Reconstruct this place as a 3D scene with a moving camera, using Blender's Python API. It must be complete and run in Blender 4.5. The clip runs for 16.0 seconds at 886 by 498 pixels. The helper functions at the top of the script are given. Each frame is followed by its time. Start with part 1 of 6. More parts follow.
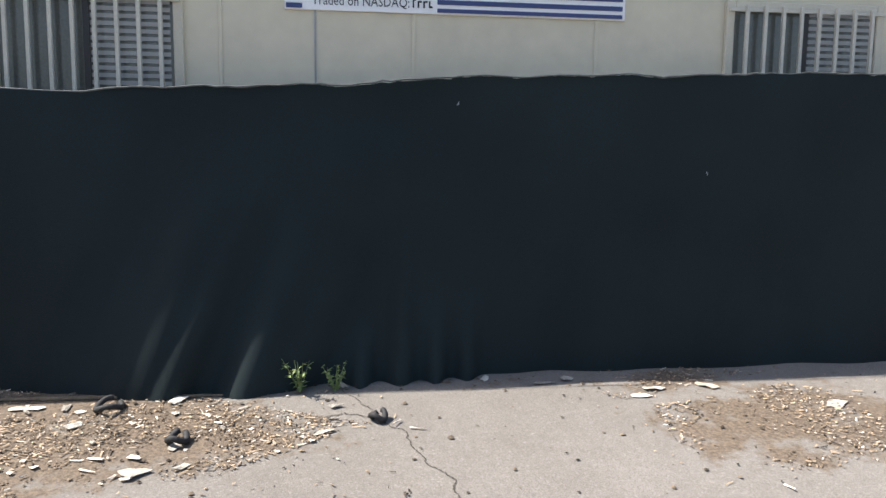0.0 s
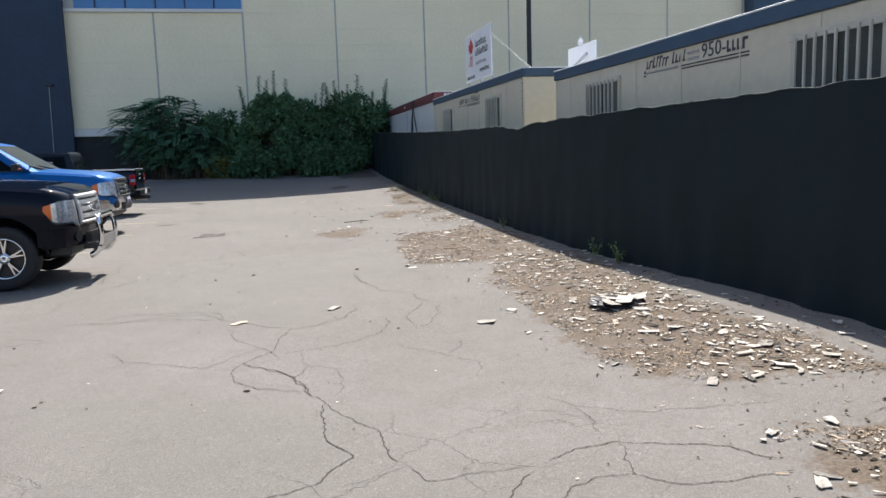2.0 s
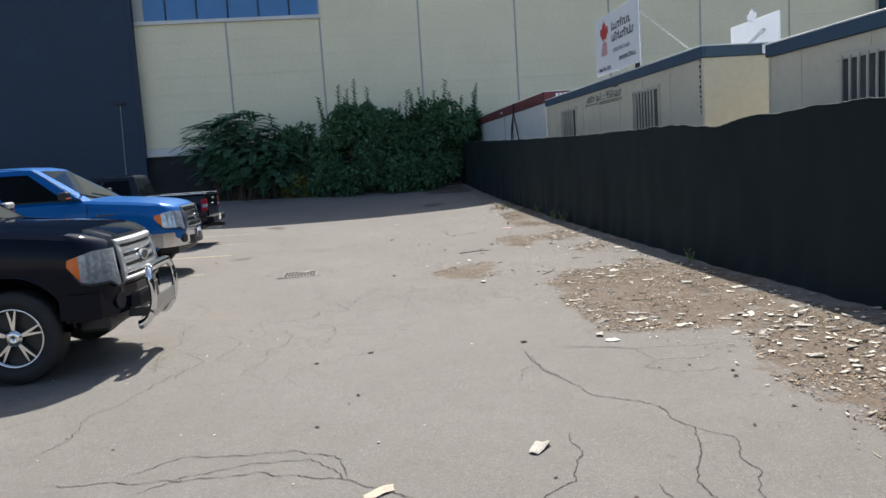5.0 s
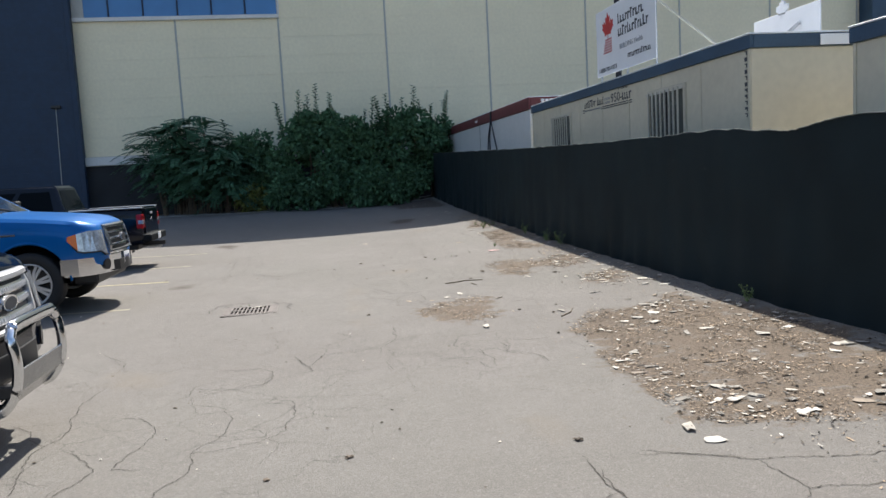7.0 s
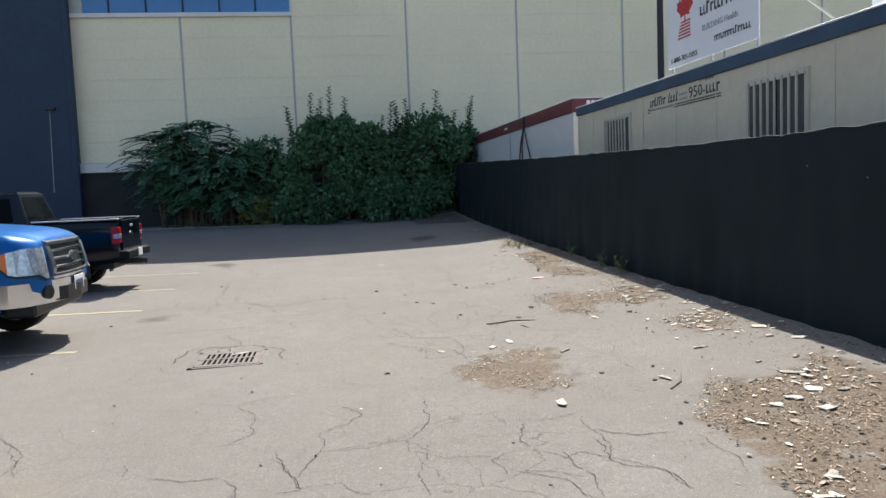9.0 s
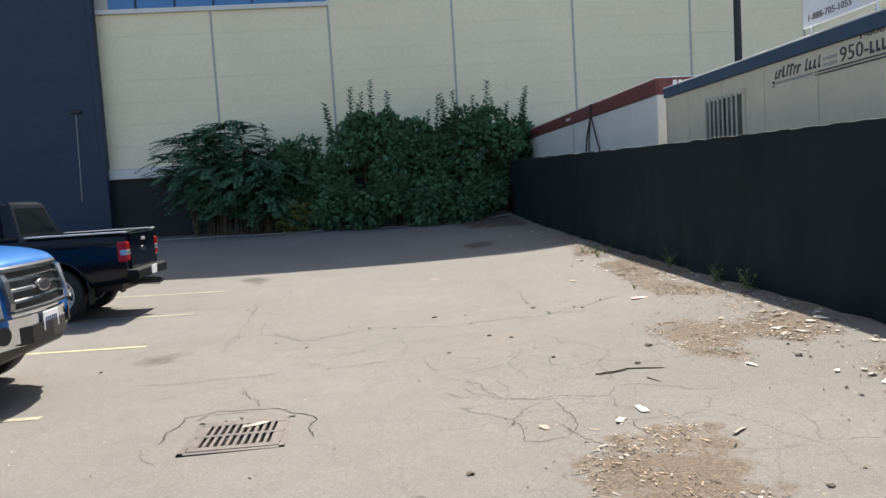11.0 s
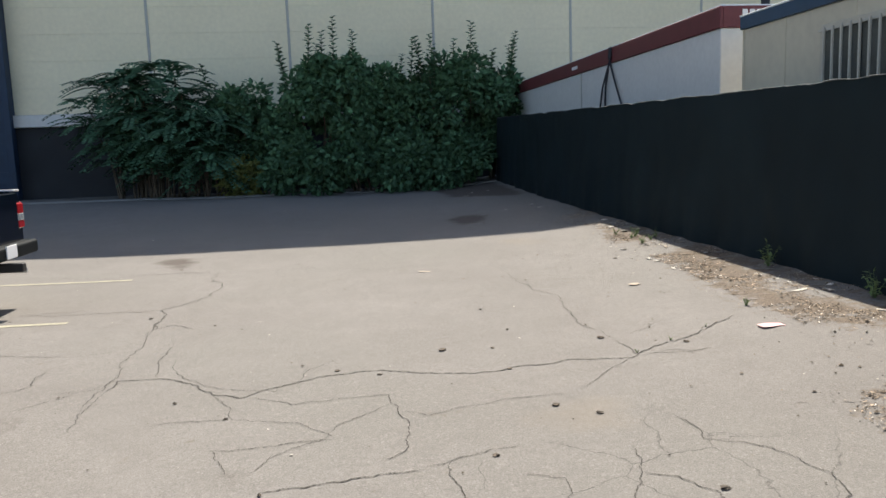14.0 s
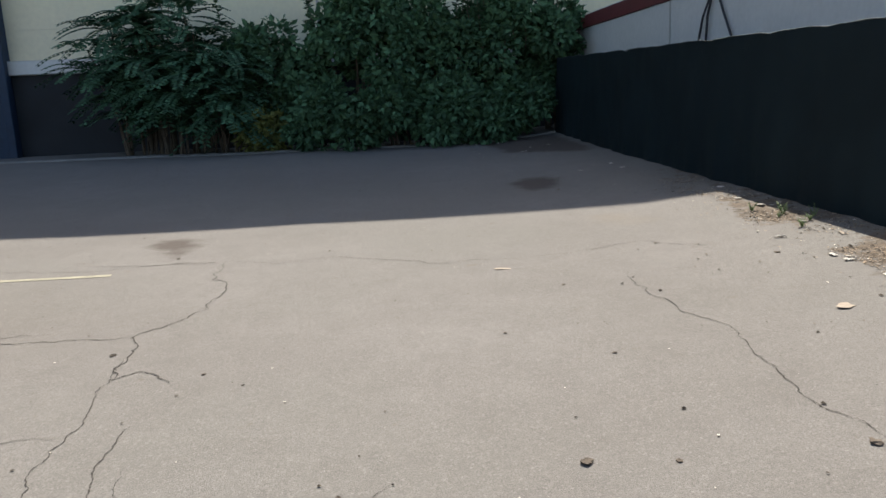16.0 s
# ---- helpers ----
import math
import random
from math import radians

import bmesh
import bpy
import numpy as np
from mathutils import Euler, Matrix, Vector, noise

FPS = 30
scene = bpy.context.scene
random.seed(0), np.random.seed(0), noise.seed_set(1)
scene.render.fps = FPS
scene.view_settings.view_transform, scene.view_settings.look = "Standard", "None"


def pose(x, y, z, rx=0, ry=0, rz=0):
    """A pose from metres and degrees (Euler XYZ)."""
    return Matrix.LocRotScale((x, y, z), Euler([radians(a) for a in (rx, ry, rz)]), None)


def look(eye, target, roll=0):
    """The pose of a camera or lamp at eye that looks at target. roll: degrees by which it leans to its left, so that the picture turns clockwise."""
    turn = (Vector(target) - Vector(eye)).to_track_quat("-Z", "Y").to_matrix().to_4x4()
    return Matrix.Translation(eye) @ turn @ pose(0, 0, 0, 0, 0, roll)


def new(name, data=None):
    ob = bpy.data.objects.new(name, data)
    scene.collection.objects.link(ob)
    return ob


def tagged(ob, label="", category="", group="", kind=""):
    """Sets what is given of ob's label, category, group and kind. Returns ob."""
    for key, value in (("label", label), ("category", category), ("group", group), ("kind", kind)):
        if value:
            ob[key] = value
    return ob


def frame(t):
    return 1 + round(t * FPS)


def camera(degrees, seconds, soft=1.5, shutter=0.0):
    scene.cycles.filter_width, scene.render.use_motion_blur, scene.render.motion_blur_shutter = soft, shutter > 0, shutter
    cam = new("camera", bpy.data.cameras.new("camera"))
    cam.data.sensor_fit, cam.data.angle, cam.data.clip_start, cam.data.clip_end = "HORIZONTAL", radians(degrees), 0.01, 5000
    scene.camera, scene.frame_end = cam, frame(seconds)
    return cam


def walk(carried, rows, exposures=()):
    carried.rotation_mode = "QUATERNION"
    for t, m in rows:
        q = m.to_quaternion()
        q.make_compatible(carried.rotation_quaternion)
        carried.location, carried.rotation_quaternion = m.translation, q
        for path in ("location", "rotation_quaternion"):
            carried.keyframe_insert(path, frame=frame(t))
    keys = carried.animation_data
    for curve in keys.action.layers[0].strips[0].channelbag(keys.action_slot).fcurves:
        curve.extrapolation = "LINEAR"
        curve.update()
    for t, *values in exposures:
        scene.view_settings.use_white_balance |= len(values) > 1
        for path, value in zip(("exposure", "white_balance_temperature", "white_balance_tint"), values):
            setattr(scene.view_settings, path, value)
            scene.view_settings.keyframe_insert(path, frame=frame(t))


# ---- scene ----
cam = camera(60.9, 16.0)
PATH = [
    (0, (1.142, -14.784, 1.623), (3.113, -15.03, 1.385), 0.7),
    (0.2, (1.196, -14.598, 1.611), (3.132, -14.159, 1.368), -2.0),
    (0.5, (1.199, -14.238, 1.619), (2.881, -13.188, 1.354), 0.2),
    (0.8, (1.275, -13.901, 1.674), (2.614, -12.436, 1.427), -0.0),
    (1, (1.263, -13.697, 1.662), (2.302, -12.011, 1.381), 1.9),
    (1.5, (1.365, -13.151, 1.704), (1.862, -11.242, 1.376), -2.2),
    (2, (1.48, -12.733, 1.695), (1.864, -10.789, 1.426), -1.8),
    (2.5, (1.385, -12.163, 1.718), (1.59, -10.189, 1.477), 0.6),
    (3, (1.248, -11.59, 1.732), (1.299, -9.599, 1.546), -2.1),
    (3.5, (1.182, -10.912, 1.728), (1.297, -8.933, 1.465), -2.1),
    (4, (1.006, -10.283, 1.792), (1.128, -8.301, 1.558), -4.2),
    (6.5, (0.878, -7.301, 1.678), (1.199, -5.34, 1.448), -1.7),
    (7, (0.833, -6.721, 1.743), (1.145, -4.757, 1.537), -3.1),
    (7.5, (0.817, -6.052, 1.603), (0.99, -4.076, 1.349), -0.9),
    (8, (0.883, -5.412, 1.661), (1.164, -3.451, 1.388), -3.2),
    (8.5, (0.908, -4.765, 1.659), (1.217, -2.801, 1.448), -2.1),
    (9, (0.937, -4.129, 1.667), (1.215, -2.155, 1.501), -2.3),
    (9.5, (0.967, -3.412, 1.613), (1.23, -1.436, 1.453), -2.4),
    (12, (0.792, -0.648, 1.704), (0.904, 1.343, 1.543), -3.7),
    (12.5, (0.759, 0.008, 1.643), (0.866, 1.978, 1.313), -3.1),
    (13, (0.767, 0.665, 1.585), (0.896, 2.632, 1.245), -2.3),
    (13.5, (0.738, 1.315, 1.614), (0.87, 3.282, 1.275), -1.2),
    (14, (0.749, 1.968, 1.61), (1.026, 3.932, 1.35), -2.0),
    (14.5, (0.742, 2.692, 1.581), (1.08, 4.644, 1.31), -2.1),
    (15, (0.707, 3.335, 1.576), (0.906, 5.304, 1.291), -1.8),
    (15.5, (0.721, 3.989, 1.541), (0.965, 5.94, 1.172), -2.3),
    (16, (0.639, 4.687, 1.649), (0.829, 6.639, 1.255), -2.5),
]
walk(cam, [(t, look(eye, target, roll)) for t, eye, target, roll in PATH],
     exposures=[(0, 1.65, 6500, 10), (0.3, 1.9, 6290, 10), (0.5, 2.1, 6150, 10), (0.8, 1.9, 6180, 10), (1.0, 1.7, 6210, 10), (2.0, 1.25, 6320, 10), (3.5, 1.09, 6370, 8), (7, 1.13, 6330, 8), (9, 1.27, 6450, 8), (12, 1.44, 6700, 8), (12.5, 1.38, 6690, 8), (14, 1.35, 6660, 8), (15, 1.2, 6640, 8), (16, 1.2, 6620, 8)])

# ---- light ----
SUN = Vector((0.19, 0.78, 1.0)).normalized()
world = bpy.data.worlds.new("sky")
scene.world = world
world.use_nodes = True
wt = world.node_tree
sky = wt.nodes.new("ShaderNodeTexSky")
sky.sky_type, sky.sun_disc = "NISHITA", False
sky.sun_elevation = math.asin(SUN.z)
sky.sun_rotation = math.atan2(SUN.x, SUN.y)
sky.dust_density = 2.0
wt.links.new(sky.outputs[0], wt.nodes["Background"].inputs[0])
wt.nodes["Background"].inputs[1].default_value = 0.085
sun = new("sun", bpy.data.lights.new("sun", "SUN"))
sun.data.energy, sun.data.angle, sun.data.color = 3.6, radians(0.5), (1.0, 0.94, 0.86)
sun.matrix_world = look(SUN * 60, (0, 0, 0))


# ---- materials ----
def shade(name, base, rough=0.8, metal=0.0, var=0.12, scale=3.0, fine=60.0, bump=0.0, bump_scale=None, coat=0.0, islands=False, objects=False, spec=0.5):
    """A principled material with two scales of variation, optional relief and per-piece variation."""
    m = bpy.data.materials.new(name)
    m.use_nodes = True
    t = m.node_tree
    b = t.nodes["Principled BSDF"]
    geo = t.nodes.new("ShaderNodeNewGeometry")
    n1, n2 = t.nodes.new("ShaderNodeTexNoise"), t.nodes.new("ShaderNodeTexNoise")
    n1.inputs["Scale"].default_value, n1.inputs["Detail"].default_value = scale, 5
    n2.inputs["Scale"].default_value, n2.inputs["Detail"].default_value = fine, 3
    for n in (n1, n2):
        t.links.new(geo.outputs["Position"], n.inputs["Vector"])
    add = t.nodes.new("ShaderNodeMath")
    add.operation = "ADD"
    t.links.new(n1.outputs[0], add.inputs[0]), t.links.new(n2.outputs[0], add.inputs[1])
    last = add.outputs[0]
    if islands or objects:
        if islands:
            rnd = geo.outputs["Random Per Island"]
        else:
            rnd = t.nodes.new("ShaderNodeObjectInfo").outputs["Random"]
        mix = t.nodes.new("ShaderNodeMath")
        mix.operation = "MULTIPLY_ADD"
        mix.inputs[1].default_value = 0.9
        t.links.new(rnd, mix.inputs[0]), t.links.new(last, mix.inputs[2])
        off = t.nodes.new("ShaderNodeMath")
        off.operation = "SUBTRACT"
        off.inputs[1].default_value = 0.45
        t.links.new(mix.outputs[0], off.inputs[0])
        last = off.outputs[0]
    ramp = t.nodes.new("ShaderNodeMapRange")
    ramp.inputs[1].default_value, ramp.inputs[2].default_value = 0.55, 1.45
    ramp.inputs[3].default_value, ramp.inputs[4].default_value = 1 - var * 2, 1 + var * 2
    t.links.new(last, ramp.inputs[0])
    col = t.nodes.new("ShaderNodeVectorMath")
    col.operation = "SCALE"
    col.inputs[0].default_value = base
    t.links.new(ramp.outputs[0], col.inputs["Scale"])
    t.links.new(col.outputs[0], b.inputs["Base Color"])
    b.inputs["Roughness"].default_value, b.inputs["Metallic"].default_value = rough, metal
    b.inputs["Coat Weight"].default_value, b.inputs["Coat Roughness"].default_value = coat, 0.04
    b.inputs["Specular IOR Level"].default_value = spec
    if bump:
        bp = t.nodes.new("ShaderNodeBump")
        bp.inputs["Strength"].default_value, bp.inputs["Distance"].default_value = bump, 0.02
        if bump_scale:
            n3 = t.nodes.new("ShaderNodeTexNoise")
            n3.inputs["Scale"].default_value = bump_scale
            t.links.new(geo.outputs["Position"], n3.inputs["Vector"])
            t.links.new(n3.outputs[0], bp.inputs["Height"])
        else:
            t.links.new(n2.outputs[0], bp.inputs["Height"])
        t.links.new(bp.outputs[0], b.inputs["Normal"])
    return m


def asphalt():
    """Sun-bleached asphalt: aggregate grain, broad stains, fine map cracking, dry earth where the 'soil' layer says."""
    m = bpy.data.materials.new("old_asphalt")
    m.use_nodes = True
    t = m.node_tree
    N, K = t.nodes.new, t.links.new
    b = t.nodes["Principled BSDF"]
    pos = N("ShaderNodeNewGeometry").outputs["Position"]

    def noise_at(scale, detail=4, rough=0.55):
        n = N("ShaderNodeTexNoise")
        n.inputs["Scale"].default_value, n.inputs["Detail"].default_value, n.inputs["Roughness"].default_value = scale, detail, rough
        K(pos, n.inputs["Vector"])
        return n

    def span(src, a, z, lo, hi):
        r = N("ShaderNodeMapRange")
        for i, v in enumerate((a, z, lo, hi)):
            r.inputs[i + 1].default_value = v
        K(src, r.inputs[0])
        return r.outputs[0]

    def mix(fac, one, two, how="MIX"):
        x = N("ShaderNodeMix")
        x.data_type, x.blend_type = "RGBA", how
        for s, v in ((x.inputs[0], fac), (x.inputs[6], one), (x.inputs[7], two)):
            if isinstance(v, (int, float)):
                s.default_value = v
            elif isinstance(v, tuple):
                s.default_value = (*v, 1)
            else:
                K(v, s)
        return x.outputs[2]

    broad, mid, grain = noise_at(0.3, 8, 0.62), noise_at(3.0, 9, 0.72), noise_at(150, 3, 0.75)
    speck = N("ShaderNodeTexVoronoi")
    speck.inputs["Scale"].default_value = 95
    K(pos, speck.inputs["Vector"])
    base = mix(span(broad.outputs[0], 0.35, 0.65, 0, 1), (0.195, 0.179, 0.162), (0.252, 0.234, 0.216))
    base = mix(span(mid.outputs[0], 0.44, 0.68, 0, 0.5), base, (0.158, 0.142, 0.128))
    base = mix(span(noise_at(0.22, 3, 0.5).outputs[0], 0.45, 0.6, 0, 0.4), base, (0.196, 0.19, 0.166))
    base = mix(span(noise_at(22, 4, 0.75).outputs[0], 0.42, 0.66, 0, 0.4), base, (0.153, 0.139, 0.126))
    base = mix(span(grain.outputs[0], 0.36, 0.6, 0.9, 0.0), base, (0.119, 0.11, 0.0985))
    base = mix(span(noise_at(85, 3, 0.8).outputs[0], 0.55, 0.72, 0, 0.4), base, (0.344, 0.317, 0.286))
    base = mix(span(speck.outputs["Color"], 0.75, 0.97, 0, 0.3), base, (0.38, 0.36, 0.33))
    # fine cracking in some areas
    warp = N("ShaderNodeVectorMath")
    warp.operation = "MULTIPLY_ADD"
    warp.inputs[1].default_value = (0.35, 0.35, 0.35)
    K(noise_at(1.6, 5, 0.65).outputs["Color"], warp.inputs[0]), K(pos, warp.inputs[2])
    vor = N("ShaderNodeTexVoronoi")
    vor.feature = "DISTANCE_TO_EDGE"
    vor.inputs["Scale"].default_value = 1.7
    K(warp.outputs[0], vor.inputs["Vector"])
    line = span(vor.outputs["Distance"], 0.002, 0.009, 1, 0)
    broken = N("ShaderNodeAttribute")
    broken.attribute_name = "soil"
    patchy = N("ShaderNodeMath")
    patchy.operation = "MULTIPLY"
    K(span(noise_at(0.6, 3).outputs[0], 0.37, 0.52, 0, 1), patchy.inputs[0]), K(broken.outputs["Alpha"], patchy.inputs[1])
    where = patchy.outputs[0]
    crack = N("ShaderNodeMath")
    crack.operation = "MULTIPLY"
    K(line, crack.inputs[0]), K(where, crack.inputs[1])
    base = mix(span(crack.outputs[0], 0, 1, 0, 0.38), base, (0.05, 0.045, 0.04))
    # earth and stains
    soil = N("ShaderNodeAttribute")
    soil.attribute_name = "soil"
    sep = N("ShaderNodeSeparateColor")
    K(soil.outputs["Color"], sep.inputs[0])
    rag = N("ShaderNodeMath")
    rag.operation = "MULTIPLY_ADD"
    rag.inputs[1].default_value = 2.2
    K(noise_at(5, 6, 0.7).outputs[0], rag.inputs[0]), K(sep.outputs[0], rag.inputs[2])
    earth = mix(span(noise_at(48, 6, 0.8).outputs[0], 0.38, 0.62, 0, 1), (0.07, 0.053, 0.039), (0.19, 0.146, 0.106))
    base = mix(span(rag.outputs[0], 1.42, 1.74, 0, 0.93), base, earth)
    for out, lo, hi, amount, tint in ((1, 1.0, 1.55, 0.45, (0.195, 0.168, 0.135)), (2, 0.85, 1.35, 0.8, (0.07, 0.054, 0.044))):
        torn = N("ShaderNodeMath")
        torn.operation = "MULTIPLY_ADD"
        torn.inputs[1].default_value = 1.3
        K(noise_at(3.5, 7, 0.7).outputs[0], torn.inputs[0]), K(sep.outputs[out], torn.inputs[2])
        base = mix(span(torn.outputs[0], lo, hi, 0, amount), base, tint)
    K(base, b.inputs["Base Color"])
    b.inputs["Roughness"].default_value = 0.93
    b.inputs["Specular IOR Level"].default_value = 0.25
    h = N("ShaderNodeMath")
    h.operation = "SUBTRACT"
    K(grain.outputs[0], h.inputs[0]), K(crack.outputs[0], h.inputs[1])
    bp = N("ShaderNodeBump")
    bp.inputs["Strength"].default_value, bp.inputs["Distance"].default_value = 0.5, 0.008
    K(h.outputs[0], bp.inputs["Height"]), K(bp.outputs[0], b.inputs["Normal"])
    return m


ASPHALT = asphalt()
CRACK = shade("crack_dirt", (0.05, 0.043, 0.036), 0.95, var=0.3, scale=4)
YELLOW = shade("worn_yellow_paint", (0.38, 0.335, 0.2), 0.85, var=0.3, scale=6, fine=40)
FAINT = shade("faded_yellow_paint", (0.3, 0.275, 0.2), 0.85, var=0.25, scale=6, fine=40)
SCREEN = shade("black_screen_cloth", (0.0092, 0.0172, 0.0196), 0.7, var=0.22, scale=1.2, fine=180, bump=0.25, spec=0.18)
# paler than the cloth: the light caught by its top edge, as colour
HEM = shade("highlight_hem", (0.08, 0.09, 0.09), 0.8, var=0.4, scale=5, fine=60)
GALV = shade("galvanised_steel", (0.45, 0.46, 0.47), 0.45, 0.8, scale=8)
CREAM = shade("cream_siding_paint", (0.58, 0.53, 0.405), 0.55, var=0.05, scale=1.4, fine=9, bump=0.04)
BLUE_TRIM = shade("faded_blue_trim", (0.034, 0.07, 0.118), 0.5, var=0.15, scale=2)
ROOF_EDGE = shade("bare_roof_edge", (0.7, 0.72, 0.74), 0.4, 0.3)
RED_TRIM = shade("dull_red_trim", (0.14, 0.03, 0.034), 0.55, var=0.12)
WHITE = shade("white_paint", (0.66, 0.655, 0.63), 0.5, var=0.04, scale=1.5, fine=12)
WHITE_VINYL = shade("white_vinyl", (0.8, 0.8, 0.81), 0.4, var=0.03)
FRAME = shade("window_frame_paint", (0.52, 0.48, 0.38), 0.5, var=0.06)
BAR = shade("cream_bar_paint", (0.5, 0.48, 0.41), 0.45, var=0.08)
BLIND = shade("grey_blind", (0.34, 0.34, 0.33), 0.6, var=0.06)
DARKGLASS = shade("dim_window_glass", (0.1, 0.105, 0.095), 0.15, var=0.15, scale=2)
INK = shade("black_ink", (0.02, 0.022, 0.03), 0.6, var=0.1)
SOFT_INK = shade("weathered_black_ink", (0.05, 0.052, 0.06), 0.6, var=0.2, scale=6)
NAVY_INK = shade("navy_ink", (0.03, 0.05, 0.16), 0.5, var=0.1)
GREY_INK = shade("grey_ink", (0.3, 0.31, 0.33), 0.6, var=0.1)
RED_INK = shade("red_ink", (0.5, 0.03, 0.03), 0.5, var=0.1)
PANEL = shade("cream_wall_panel", (0.84, 0.76, 0.55), 0.6, var=0.04, scale=0.5, fine=8, objects=False)
JOINT = shade("grey_joint_strip", (0.42, 0.42, 0.39), 0.5, var=0.06)
BACKING = shade("panel_backing", (0.56, 0.51, 0.385), 0.9)
NAVY = shade("navy_cladding", (0.012, 0.031, 0.067), 0.6, var=0.12, scale=0.6, fine=5)
BASEWALL = shade("dark_base_block", (0.028, 0.03, 0.034), 0.85, var=0.2, scale=1.2, bump=0.2)
BLUEGLASS = shade("blue_window_glass", (0.06, 0.19, 0.42), 0.12, var=0.06, scale=0.3, fine=1.5)
PLAINWALL = shade("plain_render_wall", (0.42, 0.4, 0.37), 0.85, var=0.1, scale=0.8, bump=0.1)
CONCRETE = shade("kerb_concrete", (0.24, 0.23, 0.215), 0.9, var=0.15, scale=4, bump=0.3)
IRON = shade("cast_iron", (0.1, 0.085, 0.078), 0.6, 0.4, var=0.2, scale=12, bump=0.3)
PIT = shade("drain_pit", (0.012, 0.012, 0.012), 0.9)
BARK = shade("shrub_bark", (0.13, 0.1, 0.07), 0.9, var=0.25, scale=8, bump=0.4)
LEAF = shade("shrub_leaf", (0.075, 0.15, 0.075), 0.75, var=0.22, scale=1.2, islands=True, spec=0.2)
LEAF_DARK = shade("compound_leaf", (0.058, 0.128, 0.068), 0.7, var=0.2, scale=1.5, islands=True, spec=0.25)
MAPLE = shade("maple_leaf", (0.16, 0.21, 0.05), 0.6, var=0.22, islands=True)
IVY = shade("yellowish_climber_leaf", (0.16, 0.17, 0.05), 0.75, var=0.22, islands=True, spec=0.2)
WEED = shade("weed_leaf", (0.17, 0.23, 0.08), 0.7, var=0.2, islands=True)
NEEDLE = shade("conifer_needles", (0.03, 0.06, 0.03), 0.7, var=0.25, islands=True)
CHIP_PALE = shade("pale_chips", (0.5, 0.45, 0.38), 0.9, var=0.25, islands=True)
CHIP = shade("dry_leaf_chips", (0.235, 0.175, 0.118), 0.92, var=0.5, scale=2, islands=True)
PAPER = shade("weathered_paper", (0.47, 0.43, 0.37), 0.9, var=0.26, scale=9, fine=90, bump=0.4, objects=True)
PAPER_BITS = shade("torn_paper_bits", (0.45, 0.41, 0.35), 0.9, var=0.42, scale=9, fine=90, islands=True)
CARD = shade("weathered_card", (0.38, 0.31, 0.24), 0.9, var=0.15, scale=9, objects=True)
PINK = shade("pink_paper", (0.7, 0.42, 0.4), 0.8, var=0.1)
TEAL = shade("teal_plastic", (0.1, 0.5, 0.45), 0.5)
STONE = shade("dark_clod", (0.1, 0.078, 0.058), 0.95, var=0.3, scale=30, objects=True)
CRUMB = shade("rotten_leaf_crumbs", (0.13, 0.1, 0.07), 0.95, var=0.4, scale=8, islands=True)
HOSE = shade("dusty_grey_hose", (0.3, 0.27, 0.24), 0.7, var=0.12, scale=20)
BLACKBAG = shade("black_plastic_bag", (0.015, 0.015, 0.017), 0.3, bump=0.3, bump_scale=25)
RUBBER = shade("tyre_rubber", (0.018, 0.018, 0.019), 0.75, var=0.15, bump=0.2)
DARKSTEP = shade("dark_bumper_paint", (0.006, 0.008, 0.01), 0.6, var=0.1, spec=0.12)
WELL = shade("wheel_well_liner", (0.006, 0.006, 0.006), 0.9, spec=0.1)
DARKCHROME = shade("smoked_chrome", (0.3, 0.31, 0.32), 0.22, 0.9, var=0.08)
CHROME = shade("chrome", (0.75, 0.76, 0.78), 0.14, 1.0, var=0.03)
ALLOY = shade("silver_alloy", (0.6, 0.6, 0.61), 0.32, 0.55, var=0.05)
BLACKTRIM = shade("black_plastic_trim", (0.016, 0.016, 0.018), 0.45)
BLUE_PAINT = shade("bright_blue_car_paint", (0.0, 0.108, 0.37), 0.36, 0.25, var=0.03, coat=0.3, spec=0.2)
BLACK_PAINT = shade("black_car_paint", (0.002, 0.004, 0.011), 0.08, 0.0, var=0.03, spec=0.17)
NIGHT_PAINT = shade("dark_navy_car_paint", (0.003, 0.005, 0.012), 0.12, 0.0, var=0.03, spec=0.35)
LENS = shade("clear_lamp_lens", (0.55, 0.57, 0.6), 0.14, 0.6, var=0.3, scale=9, fine=30, coat=0.8)
AMBER = shade("amber_lens", (0.75, 0.17, 0.02), 0.15, var=0.05)
REDLENS = shade("red_lens", (0.3, 0.01, 0.014), 0.15, var=0.05)
CARGLASS = shade("tinted_car_glass", (0.006, 0.008, 0.01), 0.04, var=0.02, spec=0.03)
SCREENGLASS = shade("dusty_windscreen", (0.02, 0.025, 0.03), 0.05, var=0.3, scale=3, coat=0.7, spec=0.6)


# ---- shape helpers ----
def bez(v):
    v = max(0.0, min(1.0, v))
    return v * v * (3 - 2 * v)


def gz(x, y):
    """Height of the yard: it falls from the fence and the back towards the drain."""
    u, v = min(max(x + 0.2, -4), 6.5), min(max(y - 3.65, -25), 19)
    back = (0.0045 - 0.0035 * min(max((x + 0.5) / 4, 0), 1)) * min(max(y - 14, 0), 9) ** 2
    return (0.0125 * u + 0.0048 * u * u + 0.0021 * max(u, 0) * v + 0.0005 * v * v + back
            + 0.1 * bez((x - 3) / 2.5) * bez((-3 - y) / 5))


def fence_x(y):
    return 5.75 - 0.3 * bez((y + 7) / 8) - 0.05 * bez((y - 1) / 8)


